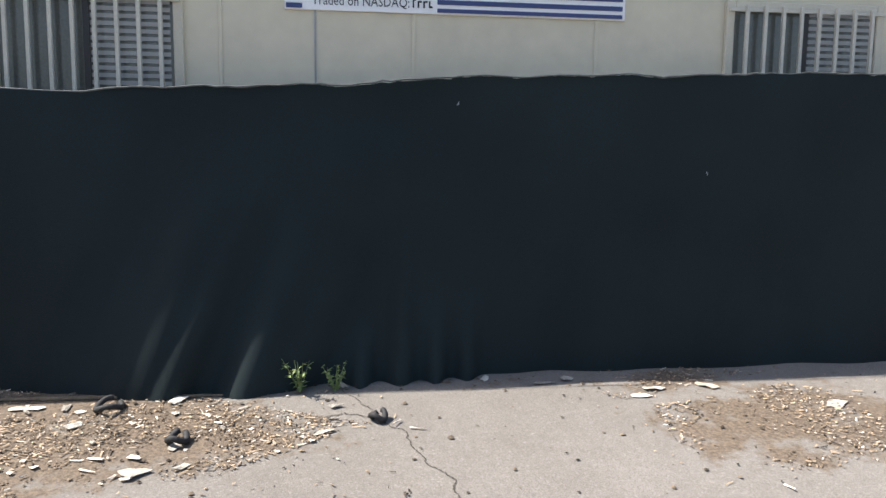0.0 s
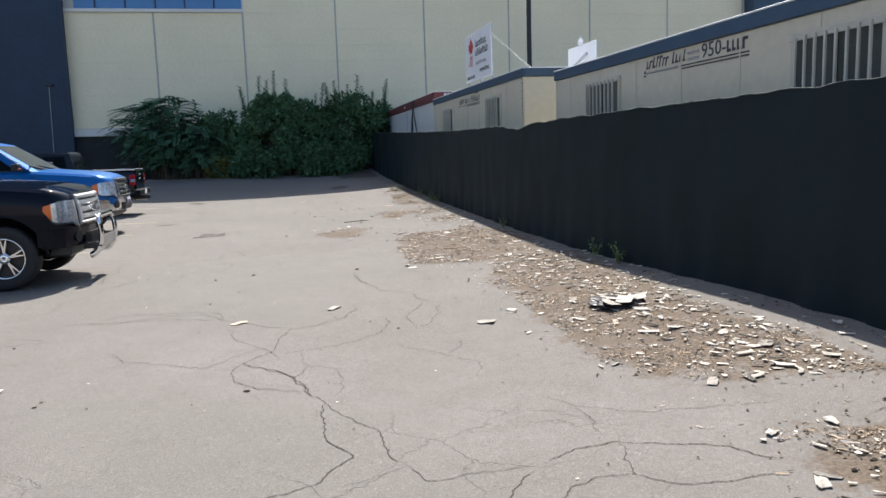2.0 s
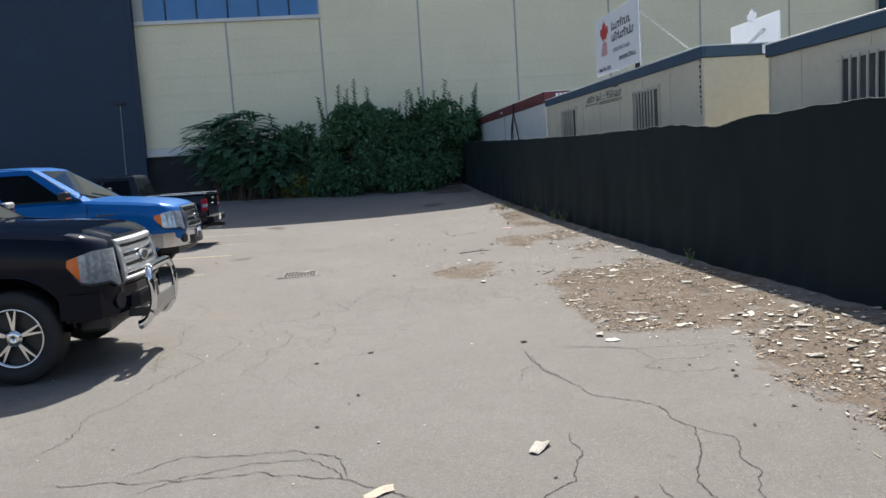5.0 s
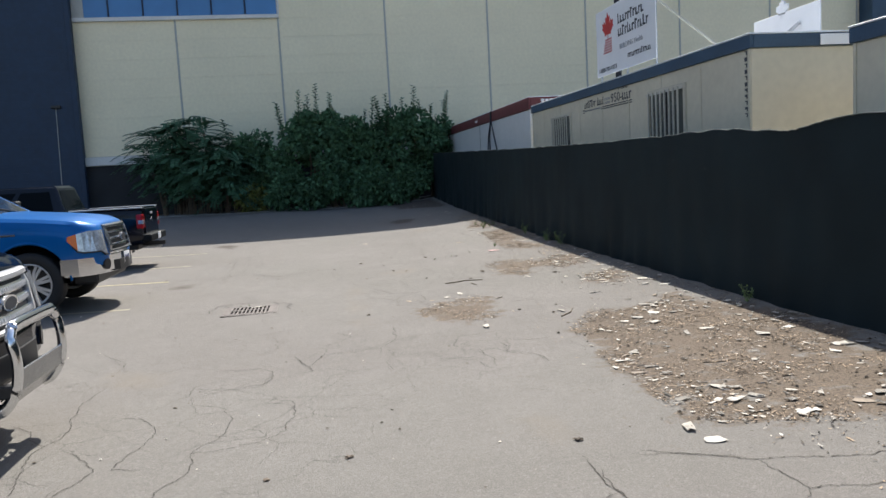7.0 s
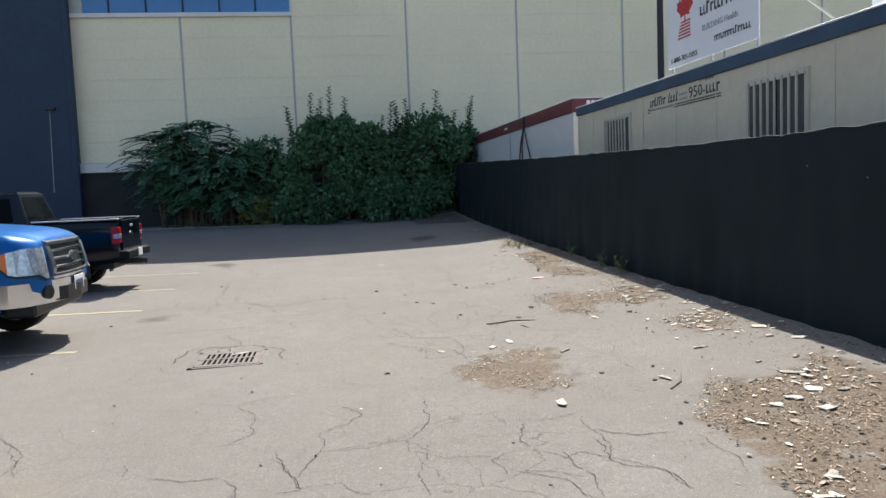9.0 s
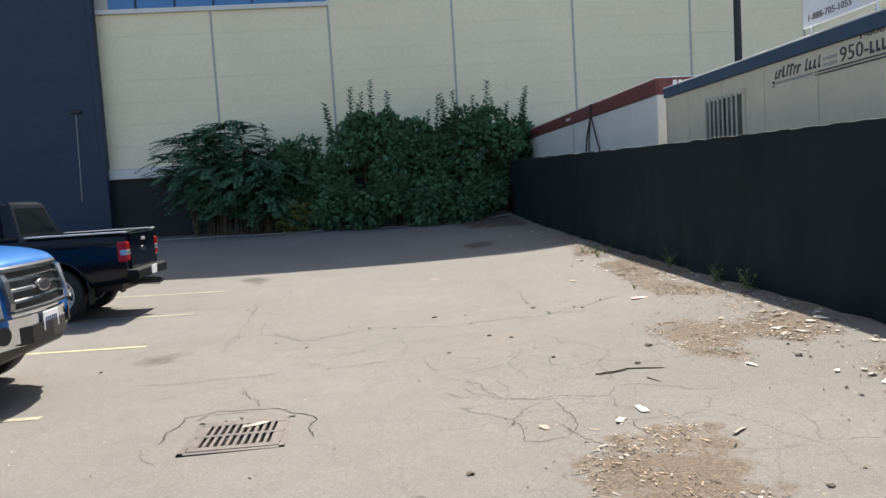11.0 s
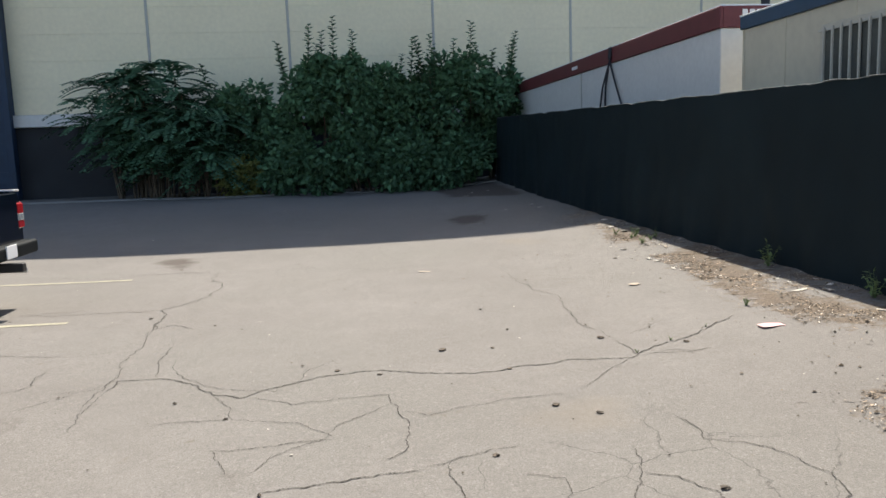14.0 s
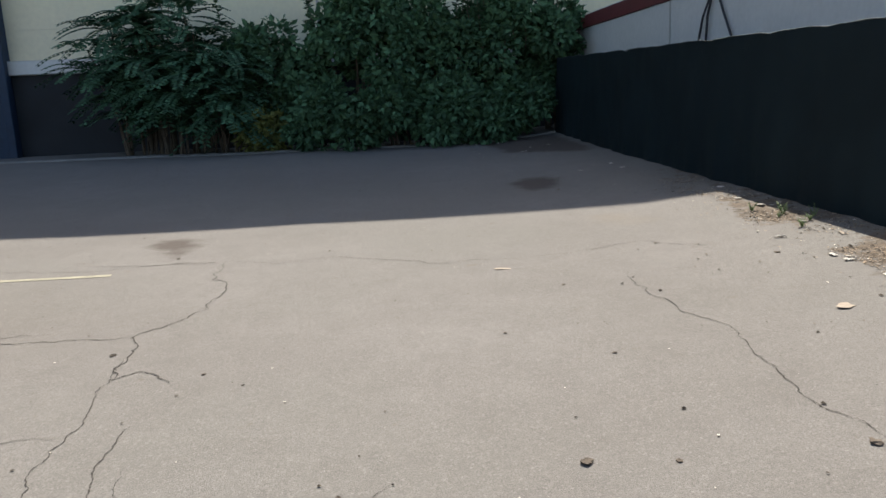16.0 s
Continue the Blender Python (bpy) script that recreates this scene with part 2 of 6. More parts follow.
def link(name, bm, material, parent=None, label="", smooth=False):
    me = bpy.data.meshes.new(name)
    bm.to_mesh(me)
    bm.free()
    for m in (material if isinstance(material, (list, tuple)) else (material,)):
        me.materials.append(m)
    if smooth:
        me.polygons.foreach_set("use_smooth", [True] * len(me.polygons))
    ob = new(name, me)
    if parent:
        ob.parent = parent
    if label:
        ob["label"] = label
    return ob


def part(name, bm, material, parent, label="", smooth=False):
    return link(name, bm, material, parent, label, smooth)


def empty(name, m=None, **tags):
    ob = new(name)
    if m is not None:
        ob.matrix_world = m
    return tagged(ob, **tags)


def box(a, b, bevel=0.0, bm=None, segments=1):
    """A block from corner a to corner b, with bevelled edges."""
    bm = bm or bmesh.new()
    got = bmesh.ops.create_cube(bm, size=1)["verts"]
    for v in got:
        v.co = Vector([(a[i] + b[i]) / 2 + v.co[i] * (b[i] - a[i]) for i in range(3)])
    if bevel:
        edges = list({e for v in got for e in v.link_edges})
        bmesh.ops.bevel(bm, geom=edges, offset=bevel, segments=segments, affect="EDGES", profile=0.5)
    return bm


def tube(points, radius, sides=8, bm=None):
    """A tube along points; radius is one number or one per point."""
    bm = bm or bmesh.new()
    pts = [Vector(p) for p in points]
    rings = []
    for i, p in enumerate(pts):
        d = (pts[min(i + 1, len(pts) - 1)] - pts[max(i - 1, 0)]).normalized()
        side = d.cross(Vector((0, 0, 1)) if abs(d.z) < 0.9 else Vector((1, 0, 0))).normalized()
        up = side.cross(d)
        r = radius[i] if isinstance(radius, (list, tuple)) else radius
        rings.append([bm.verts.new(p + r * (math.cos(a) * side + math.sin(a) * up)) for a in (2 * math.pi * k / sides for k in range(sides))])
    for a, b in zip(rings, rings[1:]):
        for k in range(sides):
            bm.faces.new((a[k], a[(k + 1) % sides], b[(k + 1) % sides], b[k]))
    bm.faces.new(list(reversed(rings[0]))), bm.faces.new(rings[-1])
    return bm


def lathe(profile, sides=32, bm=None, axis="Y"):
    """Turns a closed profile of (radius, along) round an axis."""
    bm = bm or bmesh.new()
    rings = []
    for r, h in profile:
        ring = []
        for k in range(sides):
            a = 2 * math.pi * k / sides
            ring.append(bm.verts.new((r * math.cos(a), h, r * math.sin(a)) if axis == "Y" else (r * math.cos(a), r * math.sin(a), h)))
        rings.append(ring)
    for a, b in zip(rings, rings[1:] + rings[:1]):
        for k in range(sides):
            bm.faces.new((a[k], a[(k + 1) % sides], b[(k + 1) % sides], b[k]))
    bmesh.ops.recalc_face_normals(bm, faces=bm.faces)
    return bm


def slab(outline, place, depth, bm=None):
    """Extrudes a flat outline: place maps (u, v, w) to 3D, w runs over 0..depth."""
    bm = bm or bmesh.new()
    lo = [bm.verts.new(place(u, v, 0)) for u, v in outline]
    hi = [bm.verts.new(place(u, v, depth)) for u, v in outline]
    n = len(outline)
    bm.faces.new(lo), bm.faces.new(list(reversed(hi)))
    for i in range(n):
        bm.faces.new((lo[i], hi[i], hi[(i + 1) % n], lo[(i + 1) % n]))
    bmesh.ops.recalc_face_normals(bm, faces=bm.faces)
    return bm


def loft(sections, bm=None, cap=True):
    """Joins equal rings of points into a closed skin."""
    bm = bm or bmesh.new()
    rings = [[bm.verts.new(p) for p in s] for s in sections]
    for a, b in zip(rings, rings[1:]):
        for k in range(len(a)):
            bm.faces.new((a[k], a[(k + 1) % len(a)], b[(k + 1) % len(a)], b[k]))
    if cap:
        bm.faces.new(list(reversed(rings[0]))), bm.faces.new(rings[-1])
    bmesh.ops.recalc_face_normals(bm, faces=bm.faces)
    return bm


def carve(ob, cutters):
    """Cuts blocks or cylinders out of a mesh once, while building."""
    made = []
    for bm in cutters:
        c = link("cutter", bm, BLACKTRIM, ob.parent)
        mod = ob.modifiers.new("cut", "BOOLEAN")
        mod.operation, mod.object, mod.solver = "DIFFERENCE", c, "EXACT"
        made.append(c)
    bpy.context.view_layer.update()
    me = bpy.data.meshes.new_from_object(ob.evaluated_get(bpy.context.evaluated_depsgraph_get()))
    ob.modifiers.clear()
    ob.data = me
    for c in made:
        bpy.data.objects.remove(c)
    return ob


def lettering(name, text, size, m, material, parent, width=None):
    """Flat raised lettering as a mesh, lower left corner at the pose m."""
    cu = bpy.data.curves.new(name, "FONT")
    cu.body, cu.size, cu.extrude, cu.resolution_u = text, size, 0.002, 2
    tmp = new(name, cu)
    bpy.context.view_layer.update()
    me = bpy.data.meshes.new_from_object(tmp.evaluated_get(bpy.context.evaluated_depsgraph_get()))
    bpy.data.objects.remove(tmp)
    me.materials.append(material)
    if width:
        w = max(v.co.x for v in me.vertices)
        for v in me.vertices:
            v.co.x *= width / w
    ob = new(name, me)
    ob.parent = parent
    ob.matrix_basis = m
    return ob


# faces that look towards the yard (-x): text runs towards -y
def facing(x, y, z, tilt=0):
    return Matrix.Translation((x, y, z)) @ Matrix(((0, 0, -1, 0), (-1, 0, 0, 0), (0, 1, 0, 0), (0, 0, 0, 1)))


# ---- ground ----
# patches of leaf litter along the fence: outlines in plan
PATCHES, DRY, DAMP, BROKEN = [], [], [], []


def bed(*outline, kind=PATCHES):
    kind.append(list(outline))


bed((3.9, -9.2), (3.72, -10.2), (3.75, -11.1), (4.1, -11.8), (4.3, -13.2), (4.45, -14.2), (4.95, -14.9), (5.25, -14.2), (5.68, -13.6), (5.68, -11.2), (5.4, -10.3), (5.1, -9.6), (4.4, -9.5))
bed((5.4, -16.1), (5.13, -16.3), (5.27, -16.7), (5.54, -17.3), (5.69, -16.9))
bed((5.03, -16.44), (4.53, -16.38), (4.23, -16.8), (4.3, -17.6), (4.8, -18.2), (5.3, -17.4), (5.15, -16.9))
bed((4.25, -2.7), (3.95, -3.4), (3.68, -4.2), (3.69, -5.72), (3.65, -6.71), (3.59, -7.67), (3.9, -8.33), (4.36, -8.62), (4.76, -8.69), (5.1, -8.86), (5.1, -8.38), (5.2, -7.82), (5.17, -7.11), (5.18, -6.01), (5.28, -5.14), (5.3, -3.4), (5.2, -2.2), (4.75, -2.3))
bed((3.24, 0.55), (3.18, -0.09), (3.09, -0.92), (3.12, -1.46), (3.05, -1.89), (3.05, -2.26), (3.19, -2.46), (3.6, -2.6), (4.1, -2.8), (4.4, -2.5), (5.2, -2.0), (5.25, 0.14), (5.18, 0.69), (4.95, 1.08), (4.82, 1.4), (4.05, 1.03), (3.75, 1.3))
bed((4.7, 1.61), (4.95, 1.75), (4.99, 1.55), (4.75, 1.28), (4.61, 1.35))
bed((3.45, 5.52), (3.73, 5.82), (3.94, 4.7), (3.96, 4.07), (3.72, 4.05), (3.4, 4.57))
bed((4.36, 5.32), (4.94, 5.91), (5.01, 4.78), (4.91, 4.4), (4.39, 4.37), (4.24, 4.7))
bed((4.5, 3.52), (4.94, 3.76), (5.06, 3.13), (4.76, 2.71), (4.38, 2.66), (4.36, 3.11))
bed((1.87, 2.27), (2.09, 2.61), (2.52, 2.88), (2.83, 2.99), (2.9, 2.45), (2.73, 1.99), (2.87, 1.73), (2.62, 1.4), (2.18, 1.42), (1.96, 1.67))
bed((4.45, 10.58), (4.82, 10.68), (4.69, 8.32), (5.03, 7.54), (4.81, 6.68), (4.26, 7.2))
bed((4.75, 10.37), (5.23, 11.02), (5.32, 10.43), (5.01, 8.81), (4.67, 8.52), (4.55, 9.25))
bed((4.26, 8.16), (4.72, 8.2), (4.79, 7.76), (4.64, 7.59), (4.18, 7.8))
bed((4.78, 13.38), (5.03, 12.78), (5.25, 11.9), (4.74, 11.57), (4.46, 11.91))
bed((3.71, 5.76), (3.94, 5.88), (4.18, 5.67), (4.32, 5.36), (4.28, 5), (3.77, 4.2), (3.66, 4.39), (3.54, 4.74), (3.51, 5.18))
bed((2.7, 2.84), (2.96, 2.89), (2.64, 2.38), (2.61, 2.44), (2.57, 2.71))
# dry earth worn into the asphalt
bed((1.55, 5.88), (1.7, 6.07), (2.12, 6.21), (2.42, 6.26), (2.43, 5.95), (2.29, 5.75), (1.93, 5.79), kind=DRY)
bed((1.18, 6.07), (1.16, 4.98), (1.18, 4.37), (1.21, 4.31), (1.23, 4.83), (1.23, 5.54), kind=DRY)
bed((1.24, 3.5), (1.35, 3.6), (1.4, 3.2), (1.42, 2.8), (1.38, 2.65), (1.27, 2.75), (1.2, 3.2), kind=DRY)
bed((2.1, -1.73), (2.3, -1.64), (2.38, -2.28), (2.46, -2.57), (2.3, -2.57), (2.13, -2.33), kind=DRY)
bed((3.07, 13.28), (3.62, 13.23), (3.87, 12.49), (3.35, 12.48), kind=DRY)
bed((1.2, 5.3), (1.35, 5.2), (1.25, 3.0), (1.35, 1.6), (1.1, 1.6), (1.05, 3.0), kind=DRY)
# dark damp stains
bed((-2, 13.9), (-1.75, 14.54), (-1.38, 13.78), (-1.5, 13.17), kind=DAMP)
bed((2.93, 16.4), (3.31, 16.93), (3.61, 16.33), (3.34, 15.47), (3.02, 15.54), kind=DAMP)
bed((-1.81, 6.59), (-1.76, 6.85), (-1.47, 6.95), (-1.44, 6.55), (-1.58, 6.33), kind=DAMP)
bed((-0.08, 5.65), (0.04, 5.77), (0.26, 5.59), (0.07, 5.49), kind=DAMP)
bed((3.4, 20.8), (4.4, 19.8), (5.2, 19), (5.1, 22.6), (3.3, 22.9), (3.7, 21), kind=DAMP)
bed((-1.41, 0.75), (-1.11, 0.91), (-0.59, 0.4), (-0.56, 0.03), (-1, 0.02), kind=DRY)
# stretches with fine map cracking
bed((1.0, 2.0), (3.8, 1.8), (3.6, 4.8), (2.4, 6.0), (1.0, 5.4), kind=BROKEN)
bed((-0.6, -9.8), (3.3, -10.2), (3.2, -8.2), (0.0, -8.4), kind=BROKEN)
bed((-3.4, -5.0), (-0.6, -4.6), (0.9, -2.4), (1.6, 0.8), (-0.4, 1.8), (-3.2, 1.4), kind=BROKEN)
bed((0.6, -0.8), (2.6, -1.2), (2.4, 1.2), (0.8, 1.4), kind=BROKEN)


def inside(x, y, poly):
    odd, j = False, len(poly) - 1
    for i in range(len(poly)):
        (xi, yi), (xj, yj) = poly[i], poly[j]
        if (yi > y) != (yj > y) and x < (xj - xi) * (y - yi) / (yj - yi) + xi:
            odd = not odd
        j = i
    return odd


def steps(lo, a, b, hi, fine):
    """Coordinates that are fine between a and b and grow coarser outwards."""
    out = [a + (b - a) * i / round((b - a) / fine) for i in range(round((b - a) / fine) + 1)]
    d, x = fine, b
    while x < hi:
        d *= 1.35
        x = min(hi, x + d)
        out.append(x)
    d, x = fine, a
    while x > lo:
        d *= 1.35
        x = max(lo, x - d)
        out.insert(0, x)
    return out


xs, ys = steps(-600, -5.0, 6.2, 600, 0.14), steps(-600, -19.0, 24.0, 600, 0.14)
verts = [(x, y, gz(x, y)) for y in ys for x in xs]
nx = len(xs)
# the drain's opening stays free
faces = [(j * nx + i, j * nx + i + 1, (j + 1) * nx + i + 1, (j + 1) * nx + i) for j in range(len(ys) - 1) for i in range(nx - 1)
         if not (-0.46 < (xs[i] + xs[i + 1]) / 2 < 0.06 and 3.42 < (ys[j] + ys[j + 1]) / 2 < 3.93)]
me = bpy.data.meshes.new("ground")
me.from_pydata(verts, [], faces)
soil = me.color_attributes.new("soil", "FLOAT_COLOR", "POINT")
layer = np.zeros((len(verts), 4), dtype=np.float32)
for i, (x, y, z) in enumerate(verts):
    if -3.5 < x < 6.3 and -20 < y < 25:
        near = 0.0
        for p in PATCHES:
            if inside(x, y, p):
                near = 0.75
        edge = (0.22 * bez(1 - (fence_x(y) - x) / 0.4) + (0.28 * bez(1.3 - (fence_x(y) - x) / 0.9) if 5 < y < 16 else 0)) if y < 24 else 0
        layer[i, 0] = max(near, edge)
        layer[i, 1] = 1.0 if any(inside(x, y, p) for p in DRY) else 0.0
    layer[i, 3] = 1.0 if any(inside(x, y, p) for p in BROKEN) else 0.06
    layer[i, 2] = 1.0 if any(inside(x, y, p) for p in DAMP) else 0.0
soft = layer.reshape(len(ys), nx, 4)
for _ in range(3):
    soft[1:-1, 1:-1] = (soft[1:-1, 1:-1] * 2 + soft[:-2, 1:-1] + soft[2:, 1:-1] + soft[1:-1, :-2] + soft[1:-1, 2:]) / 6
soil.data.foreach_set("color", soft.reshape(-1))
me.materials.append(ASPHALT)
me.polygons.foreach_set("use_smooth", [True] * len(me.polygons))
tagged(new("ground", me), "old sun-bleached cracked asphalt yard", "ground", kind="structure")

# cracks that run through the asphalt
crack_rng = random.Random(4)
crack_bm = bmesh.new()


def crack(*line, wide=None):
    """One crack along plan points: it wanders between them and thins towards its ends."""
    pts = [Vector(p) for p in line]
    for step in range(5):
        more = []
        for a, b in zip(pts, pts[1:]):
            d = b - a
            more += [a, (a + b) / 2 + Vector((-d.y, d.x)) * crack_rng.uniform(-1, 1) * (0.1 if step < 2 else 0.15)]
        pts = more + [pts[-1]]
    wide = (wide or crack_rng.uniform(0.0013, 0.0025)) * (1.5 if max(p[1] for p in line) > 9 else 1)
    last = None
    for i, p in enumerate(pts):
        d = pts[min(i + 1, len(pts) - 1)] - pts[max(i - 1, 0)]
        if d.length < 1e-6:
            continue
        n = Vector((-d.y, d.x)).normalized() * (wide * crack_rng.uniform(0.3, 1.6) * (0.3 + min(1, min(i, len(pts) - 1 - i) / 10)))
        pair = [crack_bm.verts.new((q.x, q.y, gz(q.x, q.y) + 0.004)) for q in (p + n, p - n)]
        if last:
            crack_bm.faces.new((last[0], last[1], pair[1], pair[0]))
        last = pair


crack((-1.02, -4.67), (-0.62, -4.71), (0.23, -4.8), (0.71, -5.03), (0.96, -5.24), (1.4, -5.68), (1.67, -5.59), (1.92, -5.4), (2.05, -5.08), (2.08, -4.69))
crack((1.4, -5.68), (1.28, -6.04), (1.27, -6.32), (1.23, -6.48), (1.29, -6.66))
crack((-0.11, -6.09), (0.06, -6.44), (0.31, -6.56), (0.6, -6.75), (0.74, -6.81), (0.86, -6.69), (1, -6.47), (1.18, -6.35), (1.27, -6.51))
crack((1.3, -6.6), (1.59, -6.5), (1.93, -6.37), (2.19, -6.14), (2.28, -5.86), (2.32, -5.52))
crack((1.23, -6.48), (1.02, -6.8), (1.24, -7.01), (1.43, -7.41), (1.54, -7.78), wide=0.0032)
crack((1.02, -6.8), (0.95, -7.03), (1, -7.27), (1.17, -7.49), (1.47, -7.66))
crack((1.47, -6.61), (1.48, -6.84), (1.54, -7.01), (1.72, -7.13), (1.77, -7.42), (1.75, -7.66), (1.69, -7.8))
crack((1.54, -7.01), (1.47, -7.21), (1.4, -7.35))
crack((0.92, -5.27), (0.86, -5.58), (0.9, -5.91), (1.08, -6.22), (1.2, -6.38))
crack((2.28, -6.59), (2.36, -6.76), (2.58, -7.05), (2.72, -7.25), (2.8, -7.36), (2.77, -7.53), (2.68, -7.72))
crack((2.58, -7.05), (2.75, -6.89), (2.82, -6.61))
crack((-0.58, -4.65), (-0.31, -4.44), (0.4, -4.5), (0.65, -4.67), (0.73, -5))
crack((2.21, -2.61), (2.25, -3.33), (2.42, -4.06), (2.73, -4.39), (2.81, -4.85), (2.63, -5.32), (2.5, -5.57), (2.53, -6.07))
crack((2.81, -4.85), (2.95, -5.1), (2.85, -5.56), (2.67, -5.94), (2.51, -6.14))
crack((-1.31, -5.02), (-0.99, -5.29), (-0.75, -5.47))
crack((-1.32, -4.16), (-1.18, -3.89), (-1.23, -3.32), (-0.98, -2.81), (-0.79, -2.13))
crack((-1.44, -5.97), (-1.16, -5.49), (-0.75, -5.47))
crack((-1.79, -4.64), (-2.23, -4.24), (-2.19, -5.07))
crack((1.61, -7.9), (1.6, -8.34), (1.64, -8.69), (1.72, -8.87), (1.6, -9.01), (1.51, -9.17), (1.25, -9.27), (1, -9.21), (0.72, -9.26), (0.43, -9.35), (0.15, -9.41))
crack((1.98, -9.07), (2.04, -9.27), (2.27, -9.25), (2.6, -9.23))
crack((1.25, -9.27), (1.42, -9.45), (1.04, -9.46), (0.76, -9.52), (0.54, -9.57))
crack((2, -9.46), (2.19, -9.54), (2.34, -9.62), (2.44, -9.47), (2.58, -9.31))
crack((2.34, -9.62), (2.25, -9.81))
crack((2.69, -9.22), (2.89, -9.11), (3.12, -9.1), (3.38, -9.23), (3.61, -9.36), (3.76, -9.6))
crack((3.14, -9.16), (3.04, -9.5), (2.85, -9.47), (2.7, -9.53), (2.58, -9.68), (2.56, -9.78))
crack((3.04, -9.5), (3.22, -9.67), (3.47, -9.71), (3.67, -9.73))
crack((2.98, -8.22), (3.12, -8.51), (3.46, -8.76), (3.79, -8.84), (4.23, -8.94))
crack((3.12, -8.51), (3.04, -9.06))
crack((5.32, -9.18), (5.03, -9.09), (4.81, -9.15), (4.44, -9.34))
crack((1.61, -9.23), (1.83, -9.15), (1.98, -9.07))
crack((1.78, -9.52), (1.77, -9.79), (1.94, -9.91), (2.07, -10.02))
crack((-0.34, -0.42), (-0.34, -0.18), (-0.07, -0.31), (0.23, -0.28), (0.31, 0.05), (0.22, 0.29))
crack((0.45, 0.72), (0.59, 0.28), (0.67, 0.01), (0.53, 0.01))
crack((-0.25, -0.68), (-0.03, -0.83), (0.07, -1.1), (0.07, -1.38), (0.02, -1.61), (-0.11, -1.81), (0.14, -1.79), (0.33, -1.72), (0.49, -1.55), (0.54, -1.23), (0.51, -0.85), (0.35, -0.73), (0.11, -0.69))
crack((-0.11, -1.81), (-0.07, -2.05), (-0.11, -2.24), (-0.21, -2.4), (-0.24, -2.58))
crack((-0.78, -0.83), (-0.64, -0.88), (-0.46, -1.15), (-0.45, -1.46), (-0.52, -1.69), (-0.55, -1.94), (-0.37, -2.01))
crack((-1.07, -2.2), (-1.09, -1.98), (-1.16, -1.64), (-1.16, -1.35), (-1.1, -1.05), (-1.16, -0.77), (-1.21, -0.27), (-1.15, 0.22))
crack((-1.57, -0.78), (-1.18, -0.83))
crack((-1.6, -0.71), (-1.33, -1.11), (-1.13, -1.35))
crack((-0.98, -1.48), (-0.76, -1.74), (-0.66, -1.93), (-0.72, -2.11), (-0.81, -2.31), (-0.79, -2.49))
crack((0.68, -0.67), (0.84, -0.48), (0.96, -0.22))
crack((2.45, 0.34), (2.44, -0.07), (2.66, -0.28), (2.69, -0.53))
crack((2.23, 0.19), (2.26, -0.21), (2.22, -0.54))
crack((2.5, -2.72), (2.7, -2.77), (2.82, -2.86), (3.07, -2.98))
crack((2.25, -1.2), (2.45, -1.37))
crack((-1.62, 1.6), (-1.17, 0.97), (-1.18, 0.71))
crack((2.27, -2.85), (2.26, -3.16), (2.29, -3.44), (2.34, -3.69))
crack((2.26, -3.16), (2.08, -3.29), (2, -3.6))
crack((2.58, -2.67), (2.82, -2.84), (3.11, -3.03), (3.47, -3.13), (3.87, -3.17))
crack((3.11, -3.03), (3.14, -3.44), (3.46, -3.5), (3.58, -3.48))
crack((3.14, -3.44), (3, -3.57), (3.14, -3.78), (3.53, -3.83))
crack((-1.56, 1.64), (-1.25, 1.2), (-1.09, 0.65))
crack((0.46, 0.6), (0.58, 0.33), (0.66, 0.04), (0.88, 0.06), (1.06, -0.19))
crack((0.75, 1.02), (0.77, 0.61), (0.62, 0.18))
crack((0.78, 0.61), (1.06, 0.58), (1.32, 0.66), (1.31, 0.45), (1.52, 0.26), (1.76, 0.22), (1.89, 0.11))
crack((2.55, 0.77), (2.5, 0.48), (2.52, 0.15), (2.45, -0.03), (2.57, -0.16), (2.67, -0.36), (2.7, -0.6))
crack((2.45, -0.03), (2.33, 0.11), (2.2, 0.04), (2.1, 0.19))
crack((1.9, 0.88), (2.15, 0.79), (2.61, 0.84))
crack((2.06, 0.3), (1.78, 0.15), (1.81, -0.17))
crack((1.9, -0.07), (2.11, -0.14), (2.23, -0.26))
crack((1.48, 4.29), (1.75, 3.83), (2.1, 3.71), (2.38, 3.57))
crack((2.01, 3.14), (2.12, 2.78), (2.18, 2.57))
crack((-0.58, 8.07), (-0.16, 7.29), (0.27, 7.05), (0.67, 7.68))
crack((-0.25, 0.42), (-0.03, 0.32), (0.19, 0.32))
crack((-0.4, 0.46), (-0.44, 0.74))
crack((0.09, 1.89), (0.26, 1.58), (0.29, 1.1), (0.14, 0.91))
crack((0.71, 2.15), (0.99, 2.23), (1.26, 1.95))
crack((1.32, 0.66), (1.52, 1.08), (1.51, 1.68))
crack((-0.92, 7.42), (-0.91, 7.65), (-0.62, 7.63), (-0.33, 7.4), (-0.15, 7.12), (0.06, 6.99), (0.29, 7.15), (0.65, 7.3), (1.06, 7.28), (1.32, 7.12), (1.64, 6.99), (1.99, 7.04), (2.4, 7.04), (2.77, 6.92), (3.12, 7.16), (3.52, 7.37), (3.96, 7.67), wide=0.0038)
crack((-0.15, 7.12), (0.02, 6.78), (0.05, 6.57), (0.42, 6.42), (0.66, 6.13), (0.51, 6.04), (0.34, 5.92), (0.24, 5.73))
crack((0.13, 6.98), (0.4, 6.74), (0.73, 6.77), (1.03, 6.74), (1.07, 6.47), (1.1, 6.09), (1.06, 5.82), (0.92, 5.7))
crack((1.02, 6.56), (0.81, 6.38), (0.65, 6.19))
crack((1.09, 6.4), (1.24, 6.28), (1.44, 6.36), (1.77, 6.41), (2.13, 6.37))
